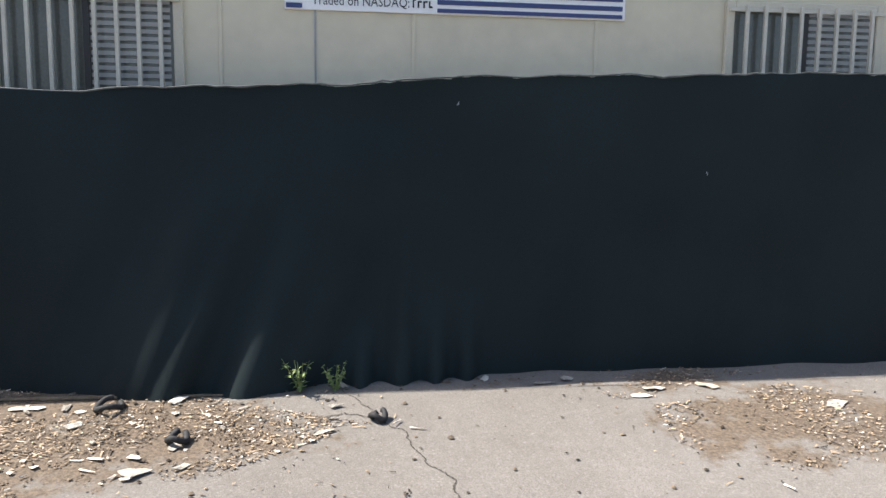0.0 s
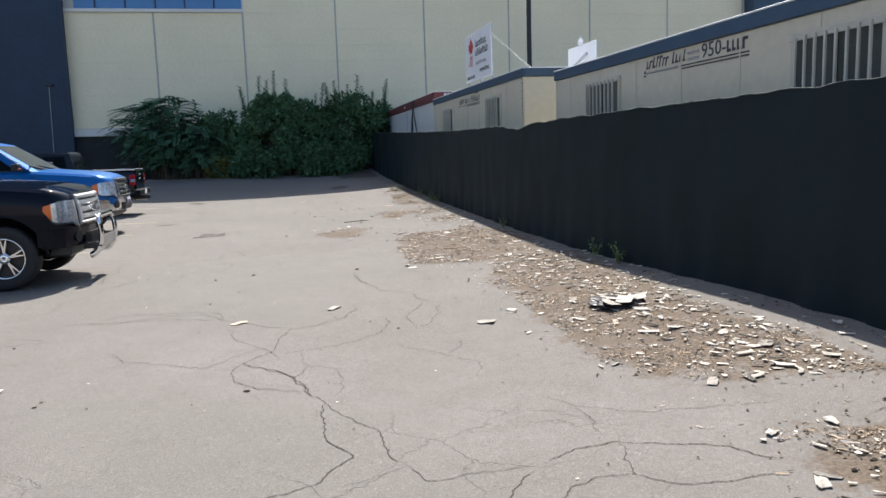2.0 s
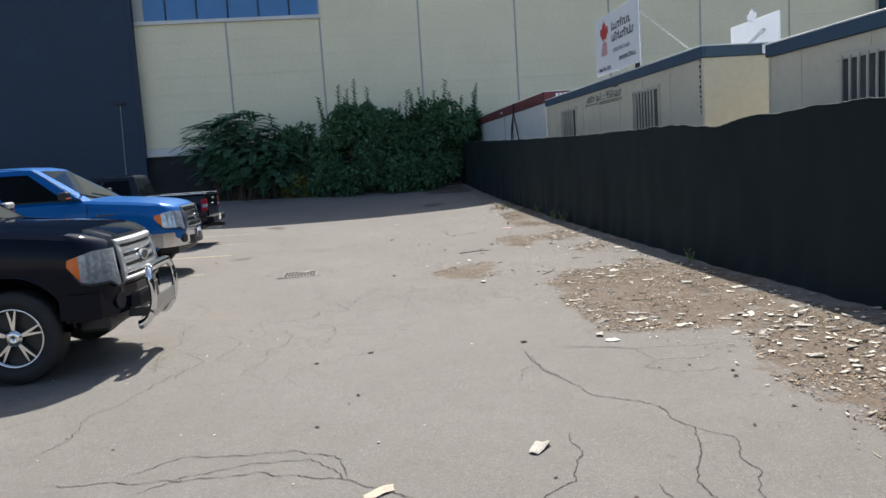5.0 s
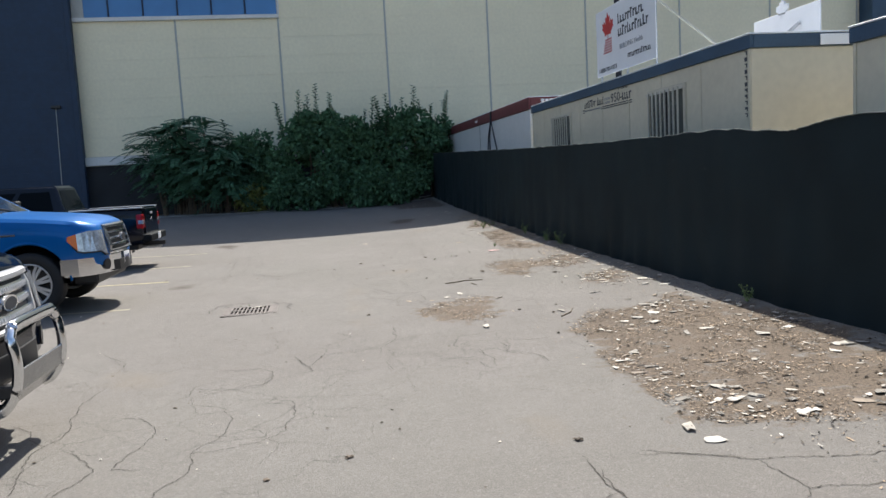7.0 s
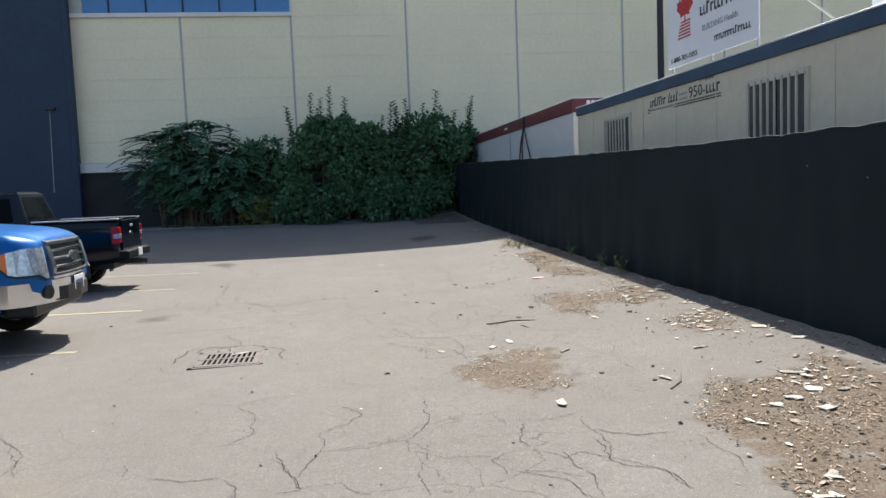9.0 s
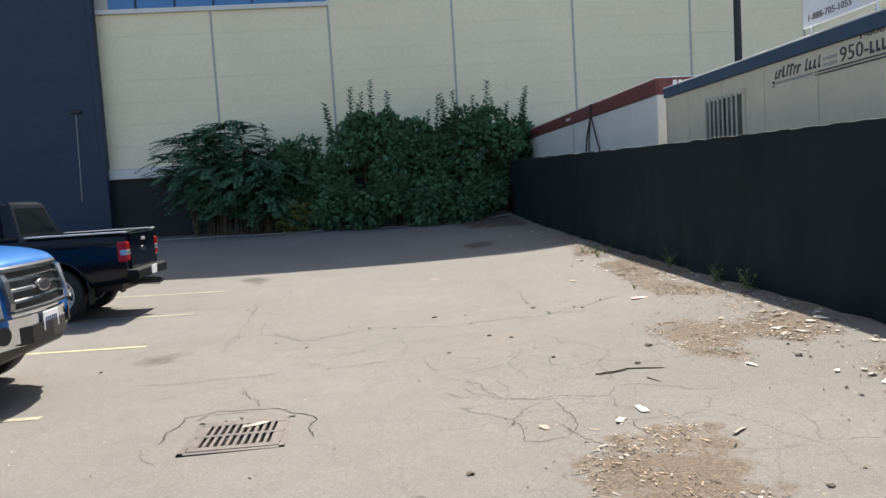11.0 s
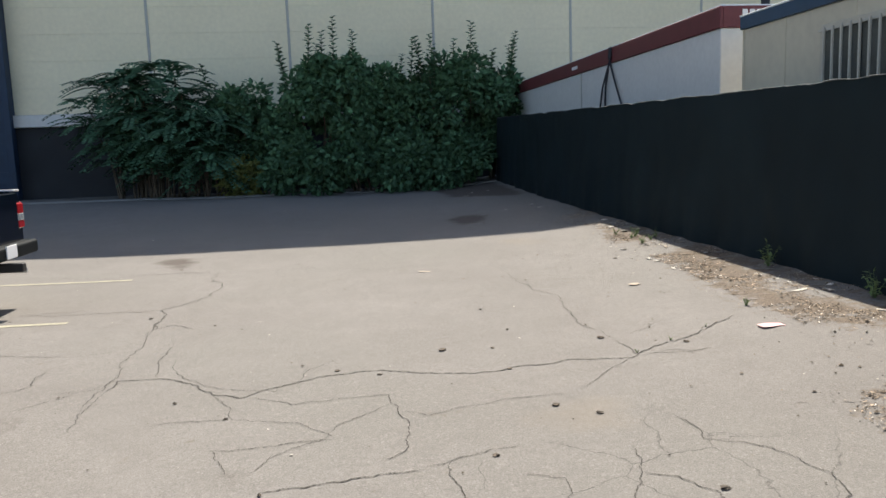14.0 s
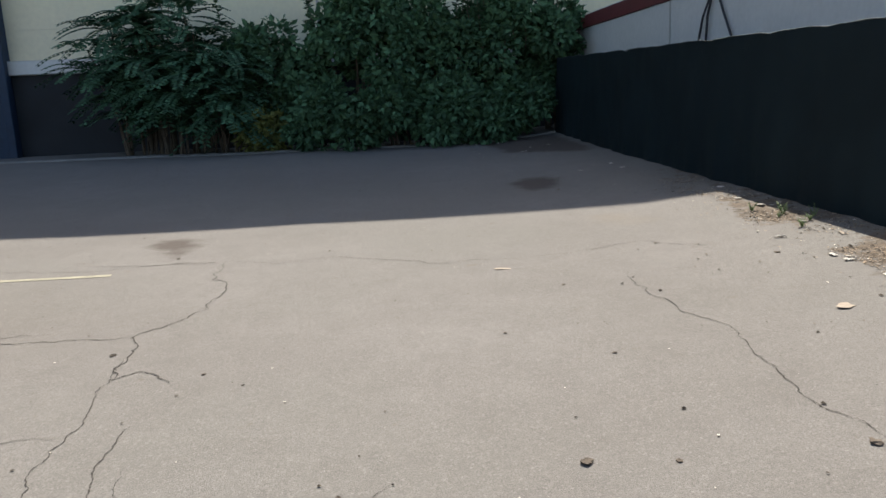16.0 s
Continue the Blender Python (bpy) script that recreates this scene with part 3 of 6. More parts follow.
crack((0.32, 5.49), (0.53, 5.49), (0.79, 5.53), (1.11, 5.54), wide=0.0032)
crack((-1.5, 5.5), (-1.1, 5.43), (-0.77, 5.46), (-0.58, 5.49), (-0.13, 5.54), wide=0.0032)
crack((-0.44, 6.59), (-0.12, 6.6), (0.01, 6.57))
crack((-0.04, 6.15), (0.13, 5.7))
crack((-0.01, 6.09), (0.36, 6.07), (0.66, 6.07))
crack((1.13, 5.56), (1.3, 5.62), (1.49, 5.68), (1.66, 5.69))
crack((2.77, 6.92), (2.46, 6.65), (2.27, 6.44))
crack((2.81, 6.96), (3.43, 6.87))
crack((2.82, 7.46), (2.77, 8.16), (2.85, 8.8), (2.76, 9.66), (2.78, 10.65))
crack((2.2, 5.51), (2.13, 5.26), (1.99, 4.96), (2, 4.68), (2.04, 4.49), (2.04, 4.3))
crack((2.12, 5.21), (2.26, 5.12), (2.36, 4.92), (2.31, 4.62))
crack((2.58, 5.85), (2.61, 5.62), (2.57, 5.48), (2.75, 5.36), (2.86, 5.17), (2.92, 4.95), (2.86, 4.74), (2.69, 4.54), (2.69, 4.36), (2.69, 4.2), (2.63, 4.02))
crack((1.26, 5.58), (1.25, 5.35), (1.31, 5.02), (1.32, 4.91))
crack((1.35, 4.91), (1.6, 4.97), (1.74, 5.09), (1.76, 5.25), (1.55, 5.34))
crack((1.3, 4.72), (1.44, 4.61), (1.55, 4.44), (1.59, 4.2))
crack((1.49, 4.75), (1.73, 4.8), (1.98, 4.93))
crack((-0.94, 12.75), (-0.84, 10.62), (-1.14, 10.24), (-1.02, 9.32), (-0.89, 9.45), (-0.64, 9.19))
crack((-0.92, 12.75), (-0.38, 12.44), (0.36, 12.49), (1.25, 11.75), (2.19, 11.59), (3.32, 11.67), (3.8, 11.14))
crack((-1.14, 10.24), (-1.9, 10.27), (-2.65, 10.37))
crack((-0.68, 8.6), (-0.7, 8.04), (-0.62, 7.63))
crack((-0.94, 7.51), (-1.11, 7.45), (-1.31, 7.23), (-1.44, 7.1))
crack((-0.92, 7.42), (-0.95, 7.02), (-0.91, 6.6))
crack((-1.56, 8.08), (-1.51, 7.69), (-1.69, 7.53), (-1.89, 7.16), (-2.12, 6.76))
crack((-0.46, 4.96), (-0.36, 4.83), (-0.27, 4.58))
crack((-1.18, 4.84), (-0.9, 4.99))
crack((1.33, 4.27), (1.42, 4.03), (1.63, 3.96))
crack((1.52, 4.55), (1.65, 4.32), (1.67, 4.05), (1.74, 3.88), (1.97, 3.75), (2.11, 3.78), (2.28, 3.71), (2.51, 3.63), (2.63, 3.84))
crack((2.63, 3.84), (2.82, 3.82), (3.03, 3.64), (3.09, 3.52), (3.32, 3.48))
crack((1.38, 3.77), (1.49, 3.6), (1.62, 3.48), (1.73, 3.3), (1.75, 3.06), (1.72, 2.88), (1.87, 2.85), (2.01, 2.87))
crack((1.73, 3.3), (1.82, 3.5), (2.09, 3.71))
crack((1.73, 3.3), (1.9, 3.21), (2.04, 3.11), (2.07, 2.91))
crack((2.1, 3.66), (2.11, 3.41), (2.12, 3.15), (2.08, 2.96))
crack((2.51, 3.63), (2.48, 3.41), (2.58, 3.25), (2.72, 3.17), (2.76, 2.95))
crack((2.36, 3.14), (2.51, 3.03), (2.69, 3.01))
crack((2.48, 3.04), (2.47, 2.85), (2.53, 2.66))
crack((-0.43, 5.03), (-0.2, 4.55), (-0.18, 4.35))
crack((-0.86, 3.55), (-0.78, 3.31), (-0.65, 3.16))
crack((-0.76, 3.62), (-0.78, 3.9), (-0.72, 4.24), (-0.5, 4.34), (-0.17, 4.31), (0.06, 4.21), (0.24, 4.02), (0.34, 3.86), (0.29, 3.67), (0.33, 3.44), wide=0.0044)
crack((-0.61, 4.12), (-0.55, 4.26), (-0.2, 4.26), wide=0.0032)
crack((4.9, -14.4), (5.1, -14.75), (4.85, -15.05), (4.6, -15.1), (4.3, -15.25), (3.9, -15.3))
crack((5.5, -14.7), (5.2, -14.85), (4.9, -14.95))
crack((-3.5, 8.4), (-2.2, 8.7), (-1.0, 8.5))
crack((-2.4, 12.9), (-1.4, 12.8), (-0.9, 12.7))
crack((1.1, -6.84), (1.43, -7.28), (1.61, -7.9), (1.77, -8.29), (1.9, -8.69), (1.98, -9.07))
crack((-0.46, -4.95), (-0.06, -4.72), (0.5, -4.67), (0.79, -5.11))
crack((0.89, 1.59), (1.05, 1.31), (0.73, 0.96))
crack((-0.31, 1.99), (0.09, 1.89), (0.53, 2.04))
crack((1.32, 0.66), (1.44, 0.41), (1.33, 0.06), (1.35, -0.27))
crack((2.5, 0.48), (2.75, 0.27), (2.99, 0.24))
crack((3.1, 0.14), (3.11, -0.16), (3.06, -0.49))
crack((2.15, 0.79), (2.02, 0.42), (2.06, 0.3))
crack((2.84, 7.38), (2.83, 7.05), (2.84, 6.96))
crack((2.97, 7.49), (3.4, 7.8))
crack((-1.3, 7.41), (-0.97, 7.54), (-0.95, 7.79))
crack((-0.96, 7.01), (-0.95, 7.5), (-0.96, 7.99), (-0.98, 8.73), (-1.02, 9.85))
crack((2.84, 6.96), (3.18, 6.9), (3.38, 6.92))
crack((-3.36, 12.87), (-2.77, 12.69), (-2.04, 12.68), (-0.9, 12.67))
crack((-2.64, 10.39), (-1.82, 10.44))
crack((0.77, 0.6), (1.16, 0.67), (1.35, 0.75))
crack((1.86, -0.03), (2.08, -0.22), (2.21, -0.58))
crack((-0.31, -0.49), (-0.04, -0.35), (0.22, -0.34), (0.3, 0.13))
tagged(link("asphalt_cracks", crack_bm, CRACK), "dark open cracks wandering through bleached asphalt", "cracks", kind="stuff")


def strip(name, x0, x1, y, w, material, slope=0.0):
    """A painted stripe that follows the ground."""
    bm = bmesh.new()
    last = None
    n = 24
    for i in range(n + 1):
        x = x0 + (x1 - x0) * i / n
        c = y + slope * (x - x1)
        pair = [bm.verts.new((x, q, gz(x, q) + 0.004)) for q in (c - w / 2, c + w / 2)]
        if last:
            bm.faces.new((last[0], pair[0], pair[1], last[1]))
        last = pair
    return link(name, bm, material)


for y in (-5.23, 1.75, 4.62, 7.5, 9.87, 12.4):
    tagged(strip("parking_line", -7.5, -1.98, y, 0.09, YELLOW if y in (7.5, -5.23) else FAINT), "worn pale yellow parking line on asphalt", "road marking", "parking lines", "structure")


# ---- drain ----
def drain():
    g = empty("drain_grate", pose(-0.2, 3.67, 0.004), label="rusty cast iron drain grate set in cracked asphalt", category="drain")
    part("pit", box((-0.33, -0.33, -0.5), (0.33, 0.33, -0.45)), PIT, g)
    for a, b in (((-0.34, -0.34), (-0.31, 0.34)), ((0.31, -0.34), (0.34, 0.34)), ((-0.34, -0.34), (0.34, -0.31)), ((-0.34, 0.31), (0.34, 0.34))):
        part("pit_wall", box((*a, -0.5), (*b, -0.03)), CONCRETE, g)
    plate = part("grate", box((-0.31, -0.31, -0.03), (0.31, -0.235, 0.006), 0.004), IRON, g)
    for y0, y1 in ((-0.018, 0.026), (0.238, 0.31)):
        part("cross_bar", box((-0.31, y0, -0.03), (0.31, y1, 0.006), 0.003), IRON, plate)
    for i in range(11):
        x = -0.261 + i * 0.052
        for y0, y1 in ((-0.235, -0.018), (0.026, 0.238)):
            w = 0.013 if 0 < i < 10 else 0.04
            c = x if 0 < i < 10 else x + (-0.024 if i == 0 else 0.024)
            part("grate_bar", box((c - w, y0, -0.03), (c + w, y1, 0.005), 0.002), IRON, plate)
    for a, b in (((-0.36, -0.36), (-0.315, 0.36)), ((0.315, -0.36), (0.36, 0.36)), ((-0.36, -0.36), (0.36, -0.315)), ((-0.36, 0.315), (0.36, 0.36))):
        part("frame_bar", box((*a, -0.08), (*b, 0.003), 0.003), IRON, g, "iron frame bar")


drain()


# ---- fence with its screen ----
TOPS = [(-30, 2.2), (-18, 2.19), (-15.6, 2.11), (-14.4, 2.03), (-13, 1.97), (-12.3, 1.99), (-10, 2.07), (-8.5, 2.09), (-3, 2.06), (-0.6, 2.02), (0.1, 1.95), (0.6, 1.96), (1.1, 2.03), (5, 2.05), (10, 2.14), (18.5, 2.34), (23, 2.45)]


def top_at(y):
    for (a, za), (b, zb) in zip(TOPS, TOPS[1:]):
        if y <= b:
            return za + (zb - za) * (y - a) / (b - a)
    return TOPS[-1][1]


def hem_at(y):
    """Height of the cloth's uneven upper hem."""
    sag = abs(math.sin(y * 2.1 + 0.6 * math.sin(y))) ** 0.4
    return top_at(y) + 0.022 * sag - 0.012 + 0.018 * noise.noise((y * 3, 0, 4)) + 0.008 * noise.noise((y * 17, 0, 9))


def screen_cloth():
    bm = bmesh.new()
    ny, nz = 1500, 44
    y0, y1 = -28.0, 23.0
    rows = []
    for j in range(ny + 1):
        y = y0 + (y1 - y0) * j / ny
        x0, ground_z = fence_x(y), gz(fence_x(y), y)
        ztop = hem_at(y)
        row = []
        for k in range(nz + 1):
            f = k / nz
            z = ground_z - 0.02 + (ztop - ground_z + 0.02) * f
            low = (1 - f) ** 2
            out = 0.035 * noise.noise((y * 0.7, z * 0.9, 1)) + 0.007 * noise.noise((y * 3.1, z * 1.8, 7))
            out += low * (0.07 * noise.noise((y * 2.4, z * 0.5, 3)) + 0.05)
            # slack cloth pulled into slanting folds at one stretch
            slack = math.exp(-((y + 13.9) / 0.9) ** 2)
            s = (y + 13.9) + 0.42 * (z - ground_z)
            fold = (math.sin(s * 4.4) ** 2 + 0.03) ** 0.35 + 0.3 * (math.sin(s * 9.7 + 1) ** 2 + 0.04) ** 0.5
            out += slack * (1 - f) ** 1.2 * (0.1 + 0.19 * fold)
            out += 0.05 * slack * max(0, 1 - f) * math.exp(-((s - 0.15) / 0.12) ** 2)
            for c0, wd, hi_ in ((-15.08, 0.07, 0.5), (-15.3, 0.05, 0.25), (-14.85, 0.05, 0.2), (-15.5, 0.06, 0.3)):
                out += 0.12 * math.exp(-((y - c0 + 0.05 * (z - ground_z)) / wd) ** 2) * max(0, 1 - f / hi_)
            out -= 0.075 * math.exp(-((y + 15.0) / 0.45) ** 2) * bez((f - 0.7) / 0.22)
            row.append(bm.verts.new((x0 - 0.03 - out, y, z)))
        rows.append(row)
    for a, b in zip(rows, rows[1:]):
        for k in range(nz):
            bm.faces.new((a[k], b[k], b[k + 1], a[k + 1]))
    return bm


fence = empty("screened_fence", label="chain link fence hung with black privacy screen cloth", category="fence")
cloth = part("screen_cloth", screen_cloth(), SCREEN, fence, "slack black screen cloth with folds", smooth=True)
sol = cloth.modifiers.new("thick", "SOLIDIFY")
sol.thickness, sol.offset, sol.use_rim = 0.004, -1, False
hem = [(fence_x(y) - 0.035, y, hem_at(y) + 0.003) for y in (-28 + 0.06 * k for k in range(850))]
# the hem's bright edge light is put into its pale colour
part("hem", tube(hem, [0.006 + 0.006 * noise.noise((p[1] * 3, 2, 0)) for p in hem], 6), HEM, fence, "uneven hem along the cloth's top, coloured pale for caught light", smooth=True)
y = -27.0
posts = []
while y < 23:
    x = fence_x(y) + 0.16
    part("post", tube([(x, y, gz(x, y) - 0.1), (x, y, top_at(y) - 0.08)], 0.03, 10), GALV, fence)
    posts.append((x, y, top_at(y) - 0.1))
    y += 2.5
part("top_rail", tube(posts, 0.021, 8), GALV, fence)
rng = random.Random(12)
for ty, tz, w in ((-12.35, 1.2, 0.09), (-12.5, 0.8, 0.06), (-12.05, 1.17, 0.03), (-15.42, 1.95, 0.03), (-17.0, 1.55, 0.025), (2.4, 1.72, 0.03), (-13.0, 0.72, 0.07), (1.6, 1.6, 0.03)):
    bm = bmesh.new()
    pts = [(rng.uniform(-0.4, 0.4) * w, rng.uniform(-0.6, 0.6) * w) for _ in range(5)]
    pts.sort(key=lambda p: math.atan2(p[1], p[0]))
    slab(pts, lambda u, v, d: (fence_x(ty) - 0.12 - d, ty + u, tz + v), 0.004, bm)
    part("tear", bm, GREY_INK, fence, "small frayed tear showing pale")


# ---- back building ----
# unseen roofline: height and slope set to shape the wall's shadow edge on the yard
def wall_top(x):
    return 14.5 + 1.8 * min(max((x - 2.5) / 4.5, 0), 1)


bw = empty("wall_back", label="large cream panelled building wall", category="wall", kind="structure")
bm = bmesh.new()
line = [(-40, 0), (26.5, 0), (26.5, 16.3), (7.0, 16.3), (2.5, 14.5), (-40, 14.5)]
slab([(u, v) for u, v in line], lambda u, v, d: (u, 26.06 + d, v), 0.6, bm)
part("backing", bm, BACKING, bw)
pane = box((-2.2, 0, -0.381), (2.2, 0.05, 0.381), 0.003)
panel_mesh = bpy.data.meshes.new("panel")
pane.to_mesh(panel_mesh)
pane.free()
panel_mesh.materials.append(PANEL)
for i in range(-1, 7):
    x = -0.38 + 4.45 * i - 2.225
    for k in range(18):
        z = 3.06 + 0.38 + 0.765 * k
        if z > min(wall_top(x - 2.2), wall_top(x + 2.2)) - 0.42 or (x < 0 and 8.45 < z < 12.1):
            continue
        ob = new("panel", panel_mesh)
        ob.parent = bw
        # the first joint stands a little nearer to the corner
        ob.location = (x + (0.17 if i < 1 else 0), 26.01, z)
        ob.scale.x = 0.923 if i == 0 else 1.076 if i == -1 else 1
for i in range(-2, 7):
    x = -0.38 + 4.45 * i + (0.34 if i == -1 else 0)
    lo = 3.06
    part("joint_strip", box((x - 0.038, 25.985, lo), (x + 0.038, 26.055, 8.4 if i < 0 else wall_top(x) - 0.05), 0.008), JOINT, bw)
part("ledge", box((-9.5, 25.8, 2.68), (26.5, 26.2, 3.04), 0.02), WHITE, bw, "white metal drip ledge")
part("base", box((-9.5, 25.95, 0), (26.5, 26.05, 2.67)), BASEWALL, bw, "dark block base course")
win = tagged(empty("window_1"), "wide strip of blue reflecting office windows", "window", kind="structure")
part("window_sill", box((-8.4, 25.88, 8.4), (-0.34, 26.05, 8.56), 0.015), WHITE, win, "white metal sill")
part("window_frame", box((-8.4, 25.93, 11.95), (-0.34, 26.05, 12.1), 0.01), WHITE, win)
for i in range(6):
    x = -8.35 + 1.335 * i
    part("pane", box((x + 0.03, 25.99, 8.56), (x + 1.3, 26.02, 11.95), 0.004), BLUEGLASS, win)
    part("mullion", box((x - 0.03, 25.95, 8.56), (x + 0.03, 26.05, 11.95), 0.006), NAVY, win, "dark mullion")
part("transom", box((-8.4, 25.955, 10.36), (-0.34, 26.03, 10.43), 0.006), JOINT, win, "slim grey transom")
part("side_frame", box((-8.4, 25.945, 8.56), (-7.95, 26.03, 11.95), 0.01), JOINT, win, "broad grey side frame")
part("mullion", box((-0.37, 25.95, 8.56), (-0.31, 26.05, 11.95), 0.006), WHITE, win)
blue_block = tagged(link("wall_blue_block", box((26.5, 25.2, 0), (31.4, 36, 11.0), 0.03), BLUE_TRIM), "dark blue end block of the building", "wall", kind="structure")

# ribbed navy building beside it
tower = tagged(empty("wall_navy"), "tall navy building with ribbed cladding", "wall", kind="structure")
part("core", box((-40, 25.62, 0), (-8.42, 34, 17)), NAVY, tower)
rib = box((-15.6, -0.05, -0.1395), (15.6, 0.05, 0.1396), 0.0012)
rib_mesh = bpy.data.meshes.new("rib")
rib.to_mesh(rib_mesh)
rib.free()
rib_mesh.materials.append(NAVY)
for k in range(60):
    ob = new("cladding_board", rib_mesh)
    ob.parent = tower
    ob.location = (-24.02, 25.58, 0.15 + 0.28 * k)
part("corner_trim", box((-8.56, 25.5, 0), (-8.36, 25.7, 17), 0.015), NAVY, tower)
part("conduit", tube([(-9.2, 25.5, 5.0), (-9.27, 25.5, 2.0)], 0.014, 6), JOINT, tower, "thin grey conduit")
part("wall_lamp", box((-9.35, 25.4, 5.0), (-9.0, 25.55, 5.12), 0.02), BLACKTRIM, tower, "small dark wall lamp")

# plain walls that close the yard
tagged(link("wall_west", box((-34, -40, 0), (-33.6, 25, 5)), PLAINWALL), "plain rendered yard wall", "wall", kind="structure")
tagged(link("wall_south", box((-34, -40.4, 0), (40, -40, 5)), PLAINWALL), "plain rendered yard wall", "wall", kind="structure")

# kerb along the shrubs
bm = bmesh.new()
rings = []
for i in range(61):
    x = -9 + 14.3 * i / 60
    c = 23.05 + 0.12 * math.sin(x * 0.5) - 0.25 * bez((x - 2) / 3)
    z = gz(x, c) - 0.05
    rings.append([(x, c, z - 0.1), (x, c, z + 0.07 + 0.01 * noise.noise((x * 2, 0, 0))), (x, c + 0.05, z + 0.09), (x, c + 0.25, z + 0.09), (x, c + 0.25, z - 0.1)])
loft(rings, bm)
tagged(link("kerb", bm, CONCRETE), "low worn concrete kerb before the shrubs", "kerb", kind="structure")


# ---- site trailers ----
def barred_window(parent, x, y0, y1, z0, z1, blind=None):
    """A window in a wall that faces -x, from y1 (near) to y0, with upright bars before it."""
    w = part("window", box((x - 0.012, y0, z0), (x + 0.02, y1, z1)), DARKGLASS, parent, "dark glass window behind white bars")
    for a, b in (((y0 - 0.06, z0 - 0.06), (y0, z1 + 0.06)), ((y1, z0 - 0.06), (y1 + 0.06, z1 + 0.06)), ((y0, z1), (y1, z1 + 0.06)), ((y0, z0 - 0.06), (y1, z0))):
        part("frame_bar", box((x - 0.035, a[0], a[1]), (x + 0.02, b[0], b[1]), 0.006), FRAME, w)
    part("meeting_rail", box((x - 0.03, (y0 + y1) / 2 - 0.02, z0), (x - 0.013, (y0 + y1) / 2 + 0.02, z1), 0.003), BLACKTRIM, w)
    if blind:
        n = int((z1 - z0) / 0.045)
        for i in range(n):
            z = z0 + 0.02 + i * 0.045
            part("slat", box((x - 0.02, blind[0], z), (x - 0.013, blind[1], z + 0.026)), BLIND, w)
    n = 8
    for i in range(n):
        y = y0 + (y1 - y0) * (i + 0.5) / n
        part("bar", box((x - 0.09, y - 0.012, z0 - 0.04), (x - 0.066, y + 0.012, z1 + 0.02), 0.003), BAR, w)
    for z in (z0 + 0.03, z1 - 0.005):
        part("cross_bar", box((x - 0.066, y0 - 0.05, z - 0.012), (x - 0.05, y1 + 0.05, z + 0.012), 0.003), BAR, w)
    return w


def trailer(name, x, y0, y1, roof, fascia, floor, label, trim=BLUE_TRIM, skin=CREAM, deep=2.6):
    """A site office: skin in boards, fascia band, roof sheet with a bright edge, skids below."""
    t = empty(name, label=label, category="site trailer", group="site trailers by the fence")
    part("body", box((x, y0, floor), (x + deep, y1, roof - fascia), 0.012), skin, t)
    for a, b in (((x - 0.03, y0 - 0.03), (x + 0.02, y1 + 0.03)), ((x + deep - 0.02, y0 - 0.03), (x + deep + 0.03, y1 + 0.03)), ((x + 0.02, y0 - 0.03), (x + deep - 0.02, y0 + 0.02)), ((x + 0.02, y1 - 0.02), (x + deep - 0.02, y1 + 0.03))):
        part("fascia", box((*a, roof - fascia), (*b, roof), 0.008), trim, t)
    part("roof_sheet", box((x - 0.035, y0 - 0.035, roof), (x + deep + 0.035, y1 + 0.035, roof + 0.02), 0.004), ROOF_EDGE, t, "bare metal roof sheet")
    y = y0 + 1.22
    while y < y1 - 0.3:
        part("seam", box((x - 0.008, y - 0.012, floor), (x - 0.001, y + 0.012, roof - fascia - 0.005), 0.002), skin, t)
        y += 1.22
    for yy in (y0 + 0.01, y1 - 0.05):
        part("corner_strip", box((x - 0.012, yy, floor), (x - 0.001, yy + 0.04, roof - fascia - 0.005), 0.003), skin, t)
    g = gz(x, (y0 + y1) / 2) - 0.3
    for yy in [y0 + 0.6 + (y1 - y0 - 1.4) * i / 3 for i in range(4)]:
        part("support", box((x + 0.1, yy, g), (x + deep - 0.1, yy + 0.2, floor + 0.01)), CONCRETE, t)
    return t


def bars(parent, x, y, z, rows, material=NAVY_INK, mat2=None):
    """Lettering that stands for a mark or cannot be read: plain bars (dy, z, length, height)."""
    for dy, dz, ln, h in rows:
        part("print_bar", box((x - 0.006, y - dy - ln, z + dz), (x - 0.002, y - dy, z + dz + h)), material, parent)


def word(parent, x, y, z, length, h, material, slant=0.0, seed=0):
    """A word that cannot be spelled out: a row of letter-sized slanted strokes."""
    r = random.Random(seed)
    at = 0.0
    while at < length - h * 0.3:
        w, tall = h * r.uniform(0.35, 0.6), h * r.choice((0.72, 0.72, 0.75, 1.0))
        bm = bmesh.new()
        slab([(at, 0), (at + w * 0.42, 0), (at + w * 0.42 + slant * tall, tall), (at + slant * tall, tall)], lambda u, v, d: (x - 0.002 - d, y - u, z + v), 0.003, bm)
        foot = 0.0 if r.random() < 0.5 else tall * 0.75
        slab([(at + w * 0.3 + slant * foot, foot), (at + w + slant * foot, foot), (at + w + slant * (foot + h * 0.2), foot + h * 0.2), (at + w * 0.3 + slant * (foot + h * 0.2), foot + h * 0.2)], lambda u, v, d: (x - 0.002 - d, y - u, z + v), 0.003, bm)
        part("print_stroke", bm, material, parent)
        at += w + h * 0.14


